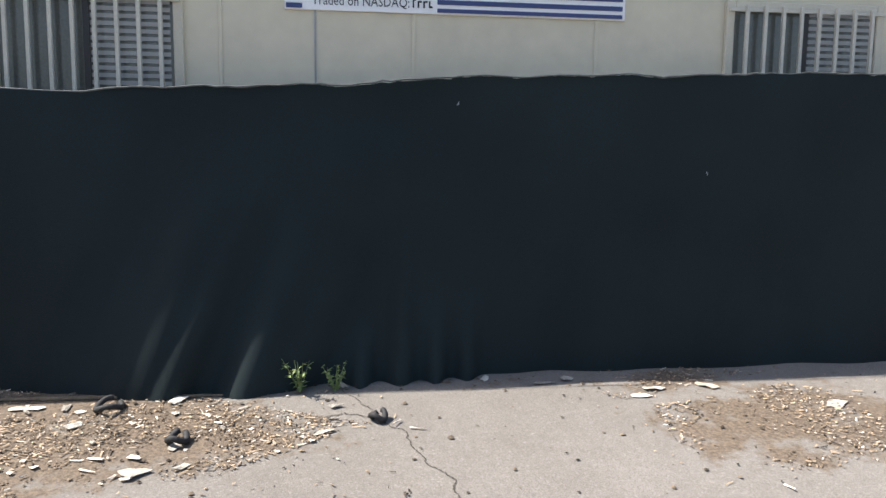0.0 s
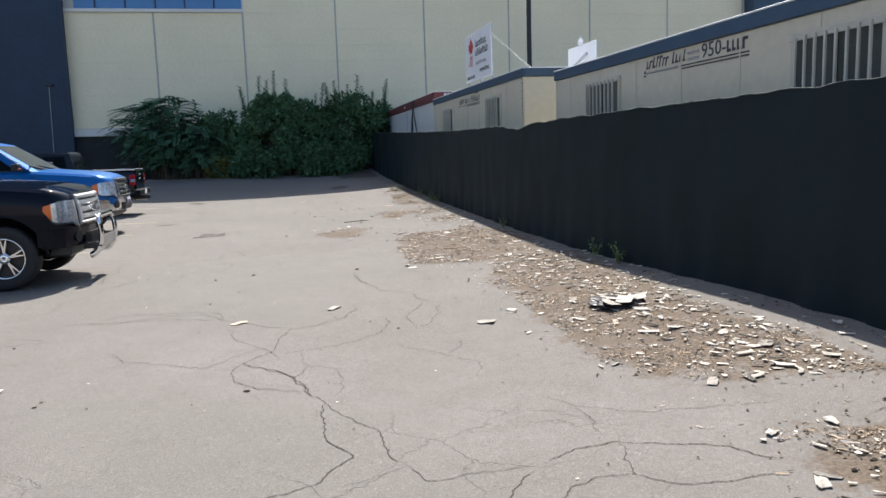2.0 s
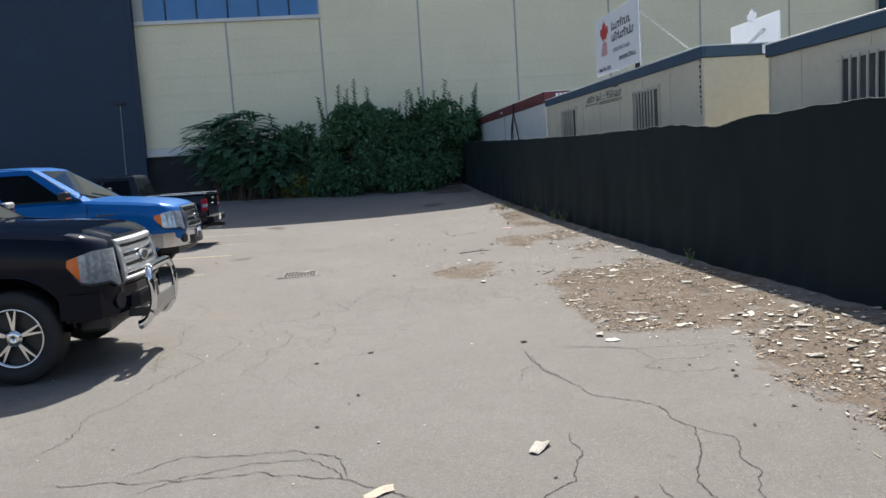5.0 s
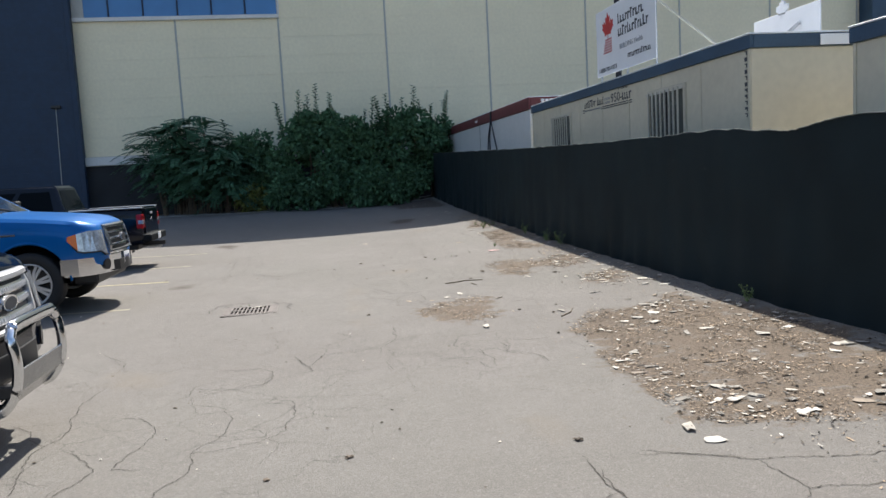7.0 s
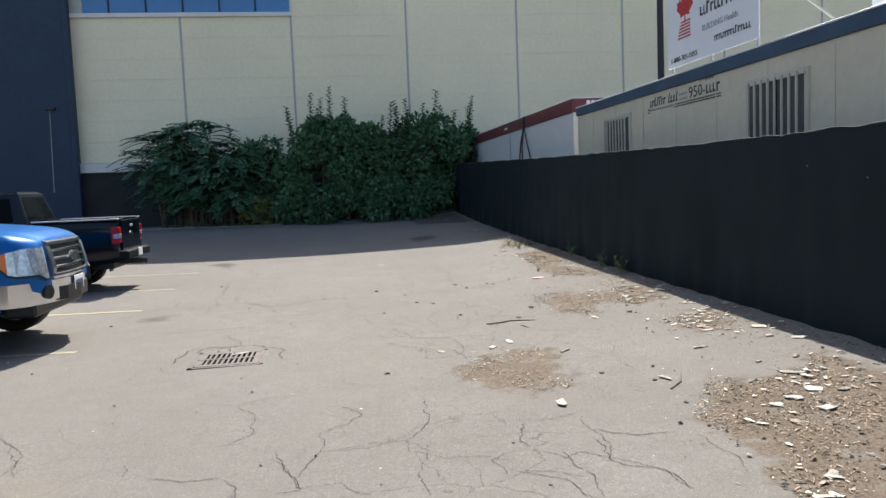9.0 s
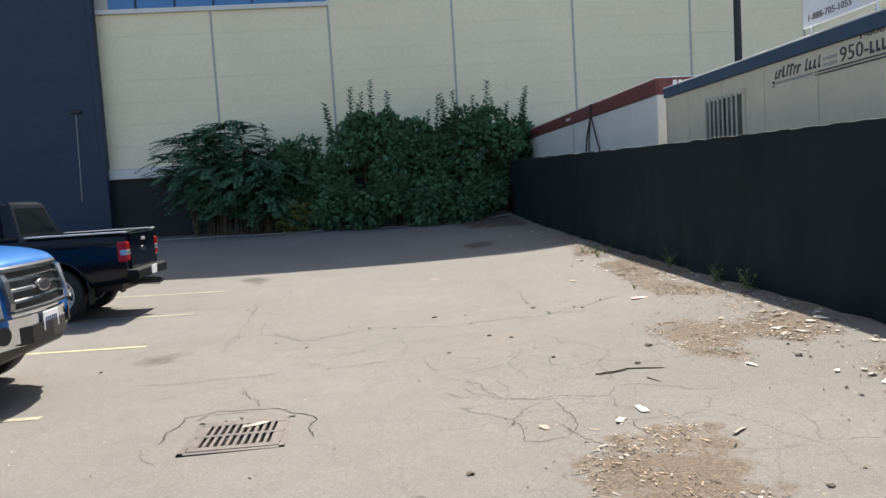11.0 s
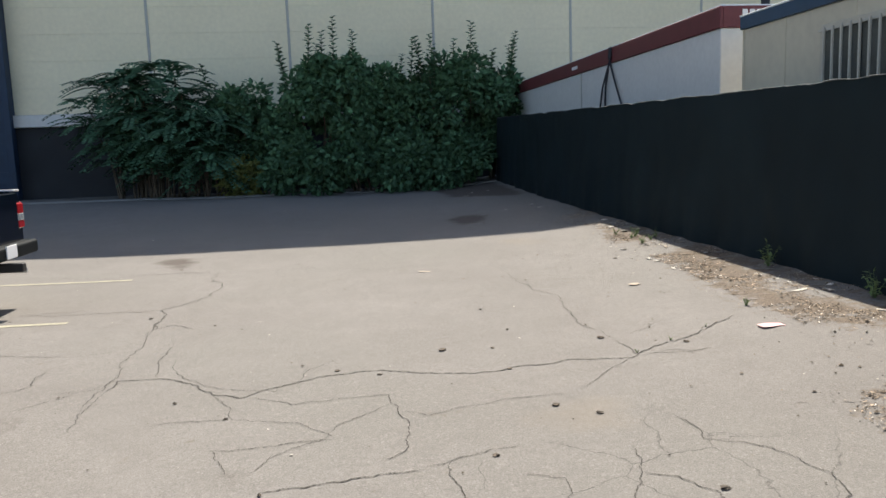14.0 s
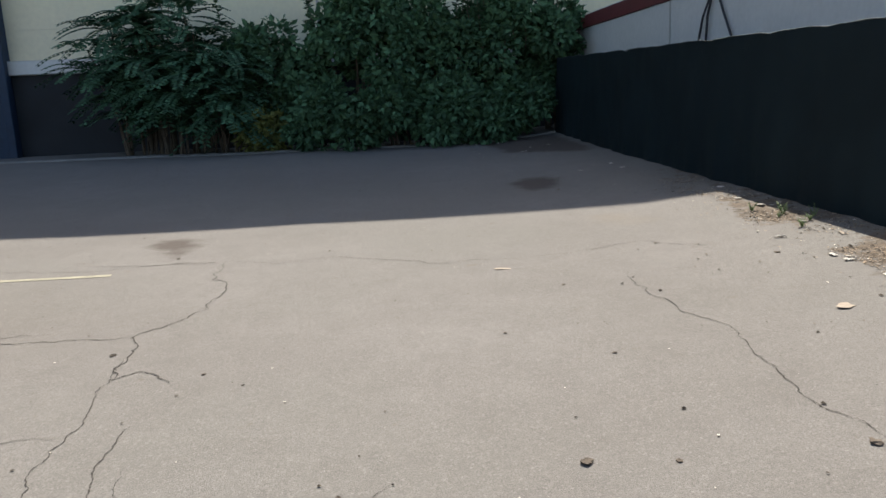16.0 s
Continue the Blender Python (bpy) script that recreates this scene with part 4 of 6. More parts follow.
def side_print(t, x, y, z):
    """The firm's print on a trailer's side: a slanted word, a number and underlines."""
    word(t, x, y - 0.06, z + 0.085, 0.62, 0.14, SOFT_INK, 0.3, 3)
    word(t, x, y - 0.74, z + 0.085, 0.34, 0.14, SOFT_INK, 0.3, 8)
    for dz in (0.145, 0.075):
        word(t, x, y - 1.12, z + dz, 0.26, 0.045, GREY_INK, 0, 5)
    word(t, x, y - 0.06, z + 0.02, 0.85, 0.035, GREY_INK, 0, 6)
    bars(t, x, y, z, [(0.95, 0.03, 1.4, 0.016), (0.95, -0.005, 1.4, 0.016), (0.0, 0.035, 0.05, 0.03), (0.0, -0.01, 0.05, 0.02)], SOFT_INK)
    lettering("print", "950-", 0.23, facing(x - 0.003, y - 1.42, z + 0.075), SOFT_INK, t, 0.5)
    word(t, x, y - 1.94, z + 0.075, 0.4, 0.165, SOFT_INK, 0, 9)
    lettering("print", "1-800", 0.1, facing(x - 0.003, y - 1.75, z + 0.26), SOFT_INK, t, 0.42)


def upright_code(t, x, y, z):
    """A small code that runs down the corner of a trailer, letter under letter."""
    r = random.Random(int(abs(y) * 10))
    for i in range(11):
        zz = z - i * 0.075
        part("print_stroke", box((x - 0.006, y - 0.035, zz), (x - 0.002, y - 0.015, zz + 0.05)), SOFT_INK, t)
        part("print_stroke", box((x - 0.006, y - 0.015, zz + r.choice((0.0, 0.02, 0.038))), (x - 0.002, y + 0.02, zz + 0.05)), SOFT_INK, t)


near = trailer("site_trailer", 6.15, -21.3, -11.28, 3.0, 0.17, 0.5, "cream site trailer with barred windows and a firm's band")
barred_window(near, 6.15, -13.7, -12.67, 1.45, 2.58, (-13.68, -13.2))
barred_window(near, 6.15, -18.42, -17.38, 1.7, 2.65, (-18.4, -17.9))
sign = empty("trailer_sign", label="white sign board with blue stripes fixed on a trailer", category="sign")
part("board", box((6.13, -16.61, 2.55), (6.149, -14.38, 2.95), 0.003), WHITE_VINYL, sign)
lettering("print", "Traded on NASDAQ:", 0.085, facing(6.129, -14.55, 2.585), INK, sign, 0.62)
word(sign, 6.13, -15.19, 2.585, 0.14, 0.06, INK, 0, 21)
bars(sign, 6.13, -15.35, 2.56, [(0, 0.0, 1.24, 0.025), (0, 0.05, 1.24, 0.03), (0, 0.11, 1.24, 0.05)], NAVY_INK)
bars(sign, 6.13, -14.39, 2.56, [(0, 0.0, 0.1, 0.03), (0, 0.06, 0.1, 0.03)], NAVY_INK)
for y, z in ((-14.57, 2.55), (-15.9, 2.1), (-15.1, 2.1)):
    part("rust_streak", box((6.143, y - 0.006, 1.5), (6.1475, y + 0.006, z)), GREY_INK, near, "dark streak in a siding joint")

mid = trailer("site_trailer", 6.15, -9.1, 0.15, 2.93, 0.15, 0.5, "cream site trailer with blue fascia and barred windows")
barred_window(mid, 6.15, -7.42, -6.36, 1.6, 2.57)
barred_window(mid, 6.15, -2.47, -1.35, 1.6, 2.56)
side_print(mid, 6.15, -3.25, 2.53)
upright_code(mid, 6.15, -9.02, 2.68)
for i in range(7):
    part("print_bar", box((8.68, -9.106, 2.68 - i * 0.095), (8.74, -9.102, 2.74 - i * 0.095)), INK, mid)
part("band_plate", box((7.0, -9.15, 2.79), (8.0, -9.135, 2.93), 0.003), WHITE_VINYL, mid, "small white name plate on the fascia")
for a, b in ((7.06, 7.3), (7.34, 7.45), (7.5, 7.93)):
    part("print_bar", box((a, -9.156, 2.83), (b, -9.152, 2.89)), INK, mid)
ac = empty("air_conditioner", pose(0, 0, 0), label="grey boxy wall air conditioner with a white notice", category="air conditioner")
part("case", box((7.1, -9.65, 1.1), (8.05, -9.11, 2.74), 0.015), JOINT, ac)
part("grille", box((7.15, -9.665, 1.2), (8.0, -9.652, 1.9), 0.004), BLACKTRIM, ac)
nb = empty("notice_board", label="white notice board with a telephone number", category="sign")
part("board", box((7.16, -9.67, 2.02), (7.8, -9.654, 2.69), 0.004), WHITE_VINYL, nb)
for a, b, z, h in ((7.22, 7.74, 2.56, 0.08), (7.2, 7.76, 2.51, 0.012), (7.2, 7.76, 2.2, 0.03), (7.2, 7.76, 2.13, 0.03)):
    part("print_bar", box((a, -9.676, z), (b, -9.672, z + h)), INK, nb)
lettering("print", "1-800-950-", 0.12, pose(7.2, -9.674, 2.34, 90), INK, nb, 0.38)
part("print_bar", box((7.6, -9.676, 2.34), (7.76, -9.672, 2.425)), INK, nb)
ap = empty("letter_plate", label="small white plate with a letter A", category="sign")
part("board", box((7.86, -9.666, 2.05), (7.98, -9.654, 2.35), 0.003), WHITE_VINYL, ap)
lettering("print", "A", 0.18, pose(7.87, -9.668, 2.12, 90), INK, ap)

far = trailer("site_trailer", 6.1, 1.87, 11.35, 3.18, 0.16, 0.75, "cream site trailer carrying a banner on its roof")
barred_window(far, 6.1, 3.56, 4.68, 1.75, 2.75)
barred_window(far, 6.1, 8.53, 9.66, 1.75, 2.75)
side_print(far, 6.1, 7.75, 2.72)
upright_code(far, 6.1, 1.98, 2.95)
part("band_plate", box((7.0, 1.82, 3.03), (7.9, 1.835, 3.16), 0.003), WHITE_VINYL, far, "small white name plate on the fascia")

# white container office at the end
box_c = empty("container_office", label="white steel container office with a red band", category="container")
part("body", box((6.31, 12.32, 0.6), (8.75, 24.5, 3.2), 0.015), WHITE, box_c)
for a, b in (((6.28, 12.29), (6.33, 24.53)), ((8.73, 12.29), (8.78, 24.53)), ((6.33, 12.29), (8.73, 12.34)), ((6.33, 24.48), (8.73, 24.53))):
    part("band", box((*a, 3.2), (*b, 3.5), 0.01), RED_TRIM, box_c, "dull red band")
part("roof_sheet", box((6.3, 12.31, 3.5), (8.76, 24.51, 3.52), 0.003), ROOF_EDGE, box_c)
for y in (12.7, 23.8, 16.5, 20.2):
    part("support", box((6.4, y, 0.1), (8.6, y + 0.25, 0.61)), CONCRETE, box_c)
part("middle_joint", box((6.296, 18.4, 0.6), (6.309, 18.45, 3.19), 0.003), JOINT, box_c)
part("pipe", tube([(6.65, 12.2, 3.07), (6.72, 12.2, 3.08), (7.6, 12.2, 3.05)], 0.018, 8), INK, box_c, "dark cable run")
for a, b, z in ((6.62, 6.7, 3.36), (6.73, 6.81, 3.36), (6.84, 6.94, 3.36), (6.97, 7.07, 3.36)):
    part("print_bar", box((a, 12.283, z), (b, 12.287, z + 0.09)), WHITE_VINYL, box_c)
part("print_bar", box((6.62, 12.283, 3.27), (7.2, 12.287, 3.32)), WHITE_VINYL, box_c)
part("print_bar", box((6.272, 18.6, 3.31), (6.276, 19.0, 3.38)), WHITE_VINYL, box_c)
cab = empty("slack_cables", label="dark slack cables hanging down a container wall", category="cable")
for dy, yy in ((0.0, 17.25), (0.05, 16.9), (0.1, 15.8)):
    part("cable", tube([(6.27, 16.5 + dy, 3.5), (6.255, 16.5 + dy, 3.3), (6.26, (16.5 + yy) / 2 + 0.1, 2.75), (6.27, yy, 2.1)], 0.02, 6), INK, cab)


# ---- banner, pole, distance ----
def leaf_outline(s):
    half = [(0, 1.0), (0.14, 0.72), (0.3, 0.8), (0.26, 0.42), (0.46, 0.62), (0.52, 0.5), (0.72, 0.54), (0.64, 0.34), (0.74, 0.24), (0.38, -0.02), (0.42, -0.14), (0.04, -0.08), (0.04, -0.4)]
    pts = half + [(-a, b) for a, b in reversed(half[1:])]
    return [(a * s, b * s) for a, b in pts]


banner = empty("roof_banner", label="white contractor banner with a red leaf on a steel frame", category="banner")
part("sheet", box((6.2, 4.66, 3.33), (6.215, 7.2, 4.52), 0.004), WHITE_VINYL, banner)
bm = bmesh.new()
slab([(-u, v) for u, v in leaf_outline(0.36)], lambda u, v, d: (6.199 - d, 6.62 + u, 4.08 + v), 0.003, bm)
part("leaf_mark", bm, RED_INK, banner, "red leaf mark")
for i in range(6):
    part("print_bar", box((6.194, 6.45, 3.72 + i * 0.045), (6.198, 6.85 - 0.02 * i, 3.74 + i * 0.045)), RED_INK, banner)
word(banner, 6.199, 6.15, 4.14, 1.1, 0.17, SOFT_INK, 0, 11)
word(banner, 6.199, 6.15, 3.92, 1.3, 0.17, SOFT_INK, 0, 12)
word(banner, 6.199, 5.75, 3.5, 0.95, 0.1, SOFT_INK, 0, 13)
lettering("print", "BUILDING Health", 0.12, facing(6.197, 6.1, 3.7), GREY_INK, banner, 0.95)
lettering("print", "1-888-705-1055", 0.11, facing(6.197, 7.1, 3.4), INK, banner, 0.85)
for y in (4.75, 5.9, 7.1):
    part("upright", tube([(6.25, y, 3.19), (6.25, y, 4.5)], 0.02, 8), GALV, banner)
    if y < 5:
        part("brace", tube([(6.27, y, 4.25), (7.3, y - 0.5, 3.21)], 0.018, 8), BAR, banner)
second = empty("roof_board", label="white board with a leaf cut-out on a trailer roof", category="sign")
part("board", box((8.45, 3.85, 3.2), (8.48, 5.6, 4.0), 0.005), WHITE_VINYL, second)
bm = bmesh.new()
slab([(-u, v) for u, v in leaf_outline(0.22)], lambda u, v, d: (8.45 + d, 4.8 + u, 4.0 + v), 0.03, bm)
part("leaf_top", bm, WHITE_VINYL, second)
part("brace", tube([(8.42, 4.3, 3.75), (8.0, 4.9, 3.21)], 0.03, 8), GALV, second)
pole = empty("utility_pole", label="tall dark steel pole behind the trailers", category="pole")
part("shaft", tube([(12.7, 21.8, 0), (12.7, 21.8, 15)], [0.13, 0.09], 12), INK, pole)
part("base_plate", box((12.45, 21.55, 0.3), (12.95, 22.05, 0.62), 0.02), CONCRETE, pole)
shed = empty("tan_shed", label="low tan shed with a brown roof edge", category="shed")
part("wall", box((13, -9, 0), (19, -1, 3.0), 0.02), PLAINWALL, shed)
part("roof", box((12.8, -9.2, 3.0), (19.2, -0.8, 3.25), 0.02), RED_TRIM, shed)


def conifer(x, y, h, seed):
    r = random.Random(seed)
    t = empty("conifer_tree", pose(x, y, gz(x, y)), label="tall dark conifer behind the trailers", category="tree", group="conifers behind the trailers")
    part("trunk", tube([(0, 0, 0), (0, 0, h)], [0.22, 0.03], 8), BARK, t)
    bm = bmesh.new()
    for i in range(150):
        z = h * (0.12 + 0.88 * r.random() ** 0.8)
        ln = (1 - z / h) * h * 0.24 + 0.3
        a = r.uniform(0, 6.283)
        for k in range(9):
            f = (k + 1) / 9
            p = Vector((math.cos(a) * ln * f, math.sin(a) * ln * f, z - 0.35 * ln * f * f + r.uniform(-0.1, 0.1)))
            for _ in range(5):
                d = Vector((r.gauss(0, 1), r.gauss(0, 1), r.gauss(0, 0.5))).normalized() * 0.28
                s = d.cross(Vector((r.gauss(0, 1), r.gauss(0, 1), r.gauss(0, 1)))).normalized() * 0.05
                bm.faces.new([bm.verts.new(q) for q in (p - s, p + d, p + s)])
    part("crown", bm, NEEDLE, t)


conifer(31, 3.5, 12, 1)
conifer(33, -1.5, 11, 2)
conifer(29, 9, 10, 3)


# ---- pickup trucks ----
def mirrored(pts):
    return pts + [(x, -y) for x, y in reversed(pts) if abs(y) > 1e-6]


def ring(x, zb, zt, hw, lean=0.0):
    """A cross-section of the body; lean draws its upper part back."""
    half = [(hw * 0.9, zb), (hw * 0.975, zb + 0.09), (hw * 0.995, zb + 0.22), (hw, zb + 0.38), (hw * 0.998, zt - 0.24), (hw * 0.985, zt - 0.13), (hw * 0.955, zt - 0.055), (hw * 0.9, zt - 0.012), (hw * 0.8, zt + 0.004), (hw * 0.72, zt - 0.002), (hw * 0.6, zt + 0.018), (hw * 0.25, zt + 0.026)]
    pts = [(-y, z) for y, z in half] + [(y, z) for y, z in reversed(half)]
    return [(x - lean * max(0, z - 0.8), y, z) for y, z in pts]


def nose_half(x):
    """Half the width of the nose, rounding in towards the grille."""
    u = max(0.0, (x - 0.3) / 0.7)
    return 0.5 + 0.5 * (1 - min(1, u) ** 2.5) ** 0.4


def bow(y0, y1, z0, z1, x, deep, n=10):
    """A bar across the nose, bowed in plan and leaning back."""
    rows = []
    for k in range(n + 1):
        y = y0 + (y1 - y0) * k / n
        rows.append([(x + 0.07 + d - 0.24 * y * y - 0.22 * (z - 0.8), y, z) for d, z in ((0, z0), (deep * 0.7, z0), (deep, z0 * 0.75 + z1 * 0.25), (deep, z0 * 0.25 + z1 * 0.75), (deep * 0.7, z1), (0, z1))])
    return loft(rows)


def glass(name, quad, u0, u1, v0, v1, parent, material=CARGLASS, out=0.006):
    """A pane set on a cab face; quad runs lower left, lower right, upper right, upper left seen from outside."""
    a, b, c, d = (Vector(p) for p in quad)
    n = (b - a).cross(d - a).normalized()
    def at(u, v):
        return (a * (1 - u) + b * u) * (1 - v) + (d * (1 - u) + c * u) * v
    bm = bmesh.new()
    slab([(u0, v0), (u1, v0), (u1, v1), (u0, v1)], lambda u, v, w: at(u, v) + n * (w - 0.004), out + 0.004, bm)
    return part(name, bm, material, parent)


def wheel(truck, x, side, rim_mat, spokes, tyre_r):
    bm = lathe([(tyre_r, -0.1), (tyre_r - 0.012, -0.125), (tyre_r - 0.06, -0.14), (tyre_r - 0.13, -0.135), (tyre_r - 0.14, -0.11), (tyre_r - 0.14, 0.11), (tyre_r - 0.06, 0.14), (tyre_r - 0.012, 0.125), (tyre_r, 0.1)], 44)
    w = part("wheel", bm, RUBBER, truck, "black tyre", smooth=True)
    w.matrix_basis = pose(x, side * 0.86, tyre_r, 0, 0, 0 if side < 0 else 180)
    r = tyre_r - 0.138
    part("rim", lathe([(r, -0.125), (r - 0.018, -0.128), (r - 0.03, -0.1), (r - 0.035, 0.1), (r, 0.11)], 40), rim_mat, w, smooth=True)
    part("brake", lathe([(0.001, -0.045), (r - 0.032, -0.045), (r - 0.032, -0.02), (0.001, -0.02)], 28), BLACKTRIM, w)
    for k in range(spokes):
        a = 2 * math.pi * k / spokes + 0.3
        bm = bmesh.new()
        wide, thin = (0.05, 0.028) if spokes > 5 else (0.042, 0.01)
        gap = 0.012 if spokes > 5 else 0.027
        slab([(-thin, 0.05), (thin, 0.05), (wide, r - 0.02), (gap, r - 0.02), (0, r * 0.5), (-gap, r - 0.02), (-wide, r - 0.02)],
             lambda u, v, d: (v * math.cos(a) - u * math.sin(a), -0.112 + d, v * math.sin(a) + u * math.cos(a)), 0.035, bm)
        part("spoke", bm, rim_mat, w)
    part("hub_cap", lathe([(0.001, -0.13), (0.045, -0.13), (0.07, -0.118), (0.075, -0.09), (0.001, -0.09)], 20), rim_mat, w, smooth=True)


def eased(points, n=5):
    """A smooth path through points."""
    p = [Vector(q) for q in points]
    p = [p[0]] + p + [p[-1]]
    out = []
    for a, b, c, d in zip(p, p[1:], p[2:], p[3:]):
        for k in range(n):
            u = k / n
            out.append(0.5 * (2 * b + (c - a) * u + (2 * a - 5 * b + 4 * c - d) * u * u + (3 * b - a - 3 * c + d) * u ** 3))
    return out + [p[-1]]


def pickup(name, m, paint, label, front=True, bull_bar=False, rim=ALLOY, spokes=8, tyre_r=0.41, bumper=CHROME, nose=1.0):
    t = empty(name, m, label=label, category="pickup truck", group="parked pickup trucks")
    rear = -4.8
    stations = [(0.985, 0.62, 1.12, nose_half(0.985), 0.22)]
    for x, zb, zt, lean in ((0.965, 0.61, 1.148, 0.22), (0.93, 0.59, 1.166, 0.22), (0.88, 0.57, 1.184, 0.2), (0.82, 0.55, 1.2, 0.16), (0.72, 0.52, 1.222, 0.1), (0.62, 0.5, 1.239, 0.05), (0.5, 0.49, 1.256, 0.02), (0.35, 0.48, 1.273, 0)):
        stations.append((x, zb, zt, nose_half(x), lean))
    stations += [(0.1, 0.48, 1.298, 1.0), (-0.35, 0.48, 1.335, 1.0), (-0.6, 0.46, 1.36, 1.0), (-1.6, 0.45, 1.36, 1.0), (-3.15, 0.46, 1.36, 1.0), (-3.25, 0.48, 1.365, 0.995), (-4.5, 0.52, 1.365, 0.99), (rear, 0.56, 1.35, 0.97)]
    body = part("body", loft([ring(*s) for s in stations]), paint, t)
    cut = []
    for ax in (0.0, -3.68):
        for s in (-1, 1):
            c = bmesh.new()
            slab([((tyre_r + 0.1) * math.cos(k * math.pi / 18), (tyre_r + 0.1) * math.sin(k * math.pi / 18)) for k in range(36)], lambda u, v, d: (u, d, v), 0.5, c)
            for v in c.verts:
                v.co = Vector((v.co.x + ax, s * (0.62 + v.co.y), v.co.z + tyre_r + 0.02))
            bmesh.ops.recalc_face_normals(c, faces=c.faces)
            cut.append(c)
    cut.append(box((rear + 0.07, -0.76, 0.85), (-3.32, 0.76, 2.0)))
    carve(body, cut)
    body.data.polygons.foreach_set("use_smooth", [True] * len(body.data.polygons))
    body.modifiers.new("edge", "EDGE_SPLIT").split_angle = radians(28)
    # cab
    lo = [(-0.5, -0.84), (-0.62, -0.92), (-3.18, -0.93), (-3.2, -0.9)]
    hi = [(-1.42, -0.66), (-1.5, -0.735), (-2.98, -0.745), (-3.02, -0.7)]
    top = [(-1.62, -0.52), (-1.68, -0.58), (-2.9, -0.6), (-2.94, -0.56)]
    def band(pts, z):
        full = pts + [(x, -y) for x, y in reversed(pts)]
        return [(x, y, z) for x, y in full]
    cabin = part("cab", loft([band(lo, 1.34), band(hi, 1.9), band(top, 1.95)]), paint, t)
    cabin.data.polygons.foreach_set("use_smooth", [True] * len(cabin.data.polygons))
    cabin.modifiers.new("edge", "EDGE_SPLIT").split_angle = radians(20)
    glass("windscreen", [(-0.5, -0.84, 1.34), (-0.5, 0.84, 1.34), (-1.42, 0.66, 1.9), (-1.42, -0.66, 1.9)], 0.04, 0.96, 0.05, 0.95, t, SCREENGLASS)
    glass("rear_window", [(-3.2, 0.9, 1.34), (-3.2, -0.9, 1.34), (-3.02, -0.7, 1.9), (-3.02, 0.7, 1.9)], 0.08, 0.92, 0.15, 0.9, t)
    near_side = [(-3.18, -0.93, 1.34), (-0.62, -0.92, 1.34), (-1.5, -0.735, 1.9), (-2.98, -0.745, 1.9)]
    far_side = [(-0.62, 0.92, 1.34), (-3.18, 0.93, 1.34), (-2.98, 0.745, 1.9), (-1.5, 0.735, 1.9)]
    for u0, u1 in ((0.08, 0.44), (0.5, 0.9)):
        glass("side_window", near_side, u0, u1, 0.06, 0.86, t)
        glass("side_window", far_side, 1 - u1, 1 - u0, 0.06, 0.86, t)
    for s in (-1, 1):
        for x in (-0.55, -1.75, -2.85):
            part("door_gap", box((x - 0.004, s * 1.0 - 0.004, 0.56), (x + 0.004, s * 1.0 + 0.002, 1.28)), BLACKTRIM, t)
        for x in (-1.6, -2.72):
            part("door_handle", box((x - 0.1, s * 1.0 - 0.03, 1.13), (x + 0.1, s * 1.0 + 0.03, 1.17), 0.012), paint, t)
        mir = part("side_mirror", box((-0.93, s * 1.1 - 0.11, 1.37), (-0.8, s * 1.1 + 0.11, 1.51), 0.035, segments=3), BLACKTRIM, t)
        part("mirror_cap", box((-0.86, s * 1.1 - 0.1, 1.45), (-0.785, s * 1.1 + 0.1, 1.517), 0.025, segments=3), ALLOY if bumper is BLACK_PAINT else BLACKTRIM, mir)
        part("mirror_signal", box((-0.8, s * 1.1 - 0.09, 1.4), (-0.793, s * 1.1 + 0.09, 1.42), 0.003), AMBER, mir)
        part("mirror_arm", box((-0.88, s * 0.95 - 0.06, 1.36), (-0.8, s * 0.95 + 0.08, 1.42), 0.01), BLACKTRIM, mir)
        part("rocker_panel", box((-3.05, s * 0.95 - 0.03, 0.38), (-0.6, s * 0.95 + 0.03, 0.5), 0.015), BLACKTRIM, t)
        if bumper is BLACK_PAINT:
            part("side_moulding", box((-3.0, s * 1.003 - 0.008, 0.69), (-0.65, s * 1.003 + 0.008, 0.725), 0.004), CHROME, t, "slim chrome side moulding")
        part("belt_trim", tube([(-0.66, s * 0.925, 1.372), (-3.15, s * 0.935, 1.372)], 0.012, 6), BLACKTRIM, t)
        # on the black truck its chrome stands in for the highlight along the door frame
        part("roof_rail", tube([(-0.72, s * 0.9, 1.42), (-1.1, s * 0.815, 1.66), (-1.46, s * 0.735, 1.885), (-1.9, s * 0.72, 1.925), (-2.95, s * 0.73, 1.92)], 0.006, 6), BLACKTRIM if bumper is not BLACK_PAINT else DARKCHROME, t, smooth=True)
        part("fender_badge", box((-0.42, s * 1.0 - 0.006, 1.08), (-0.12, s * 1.0 + 0.008, 1.105), 0.003), DARKCHROME, t)
        for ax in (0.0, -3.68):
            wheel(t, ax, s, rim, spokes, tyre_r)
            arc = [(ax + (tyre_r + 0.11) * math.cos(a), s * (0.985 if math.cos(a) < 0.5 or ax < 0 else 0.985 - 0.07 * (math.cos(a) - 0.5)), tyre_r + 0.02 + (tyre_r + 0.11) * math.sin(a)) for a in (math.pi * k / 18 for k in range(19))]
            R = tyre_r + 0.096
            bm = lathe([(0.001, 0.0), (R, 0.0), (R, 0.33), (R - 0.01, 0.33), (R - 0.01, 0.012), (0.001, 0.012)], 32)
            for v in bm.verts:
                v.co = Vector((v.co.x + ax, s * (0.626 + v.co.y), max(v.co.z + tyre_r + 0.02, 0.42)))
            part("wheel_well", bm, WELL, t, "black wheel well liner")
            part("wheel_arch", tube(arc, 0.02, 8), paint, t, smooth=True)
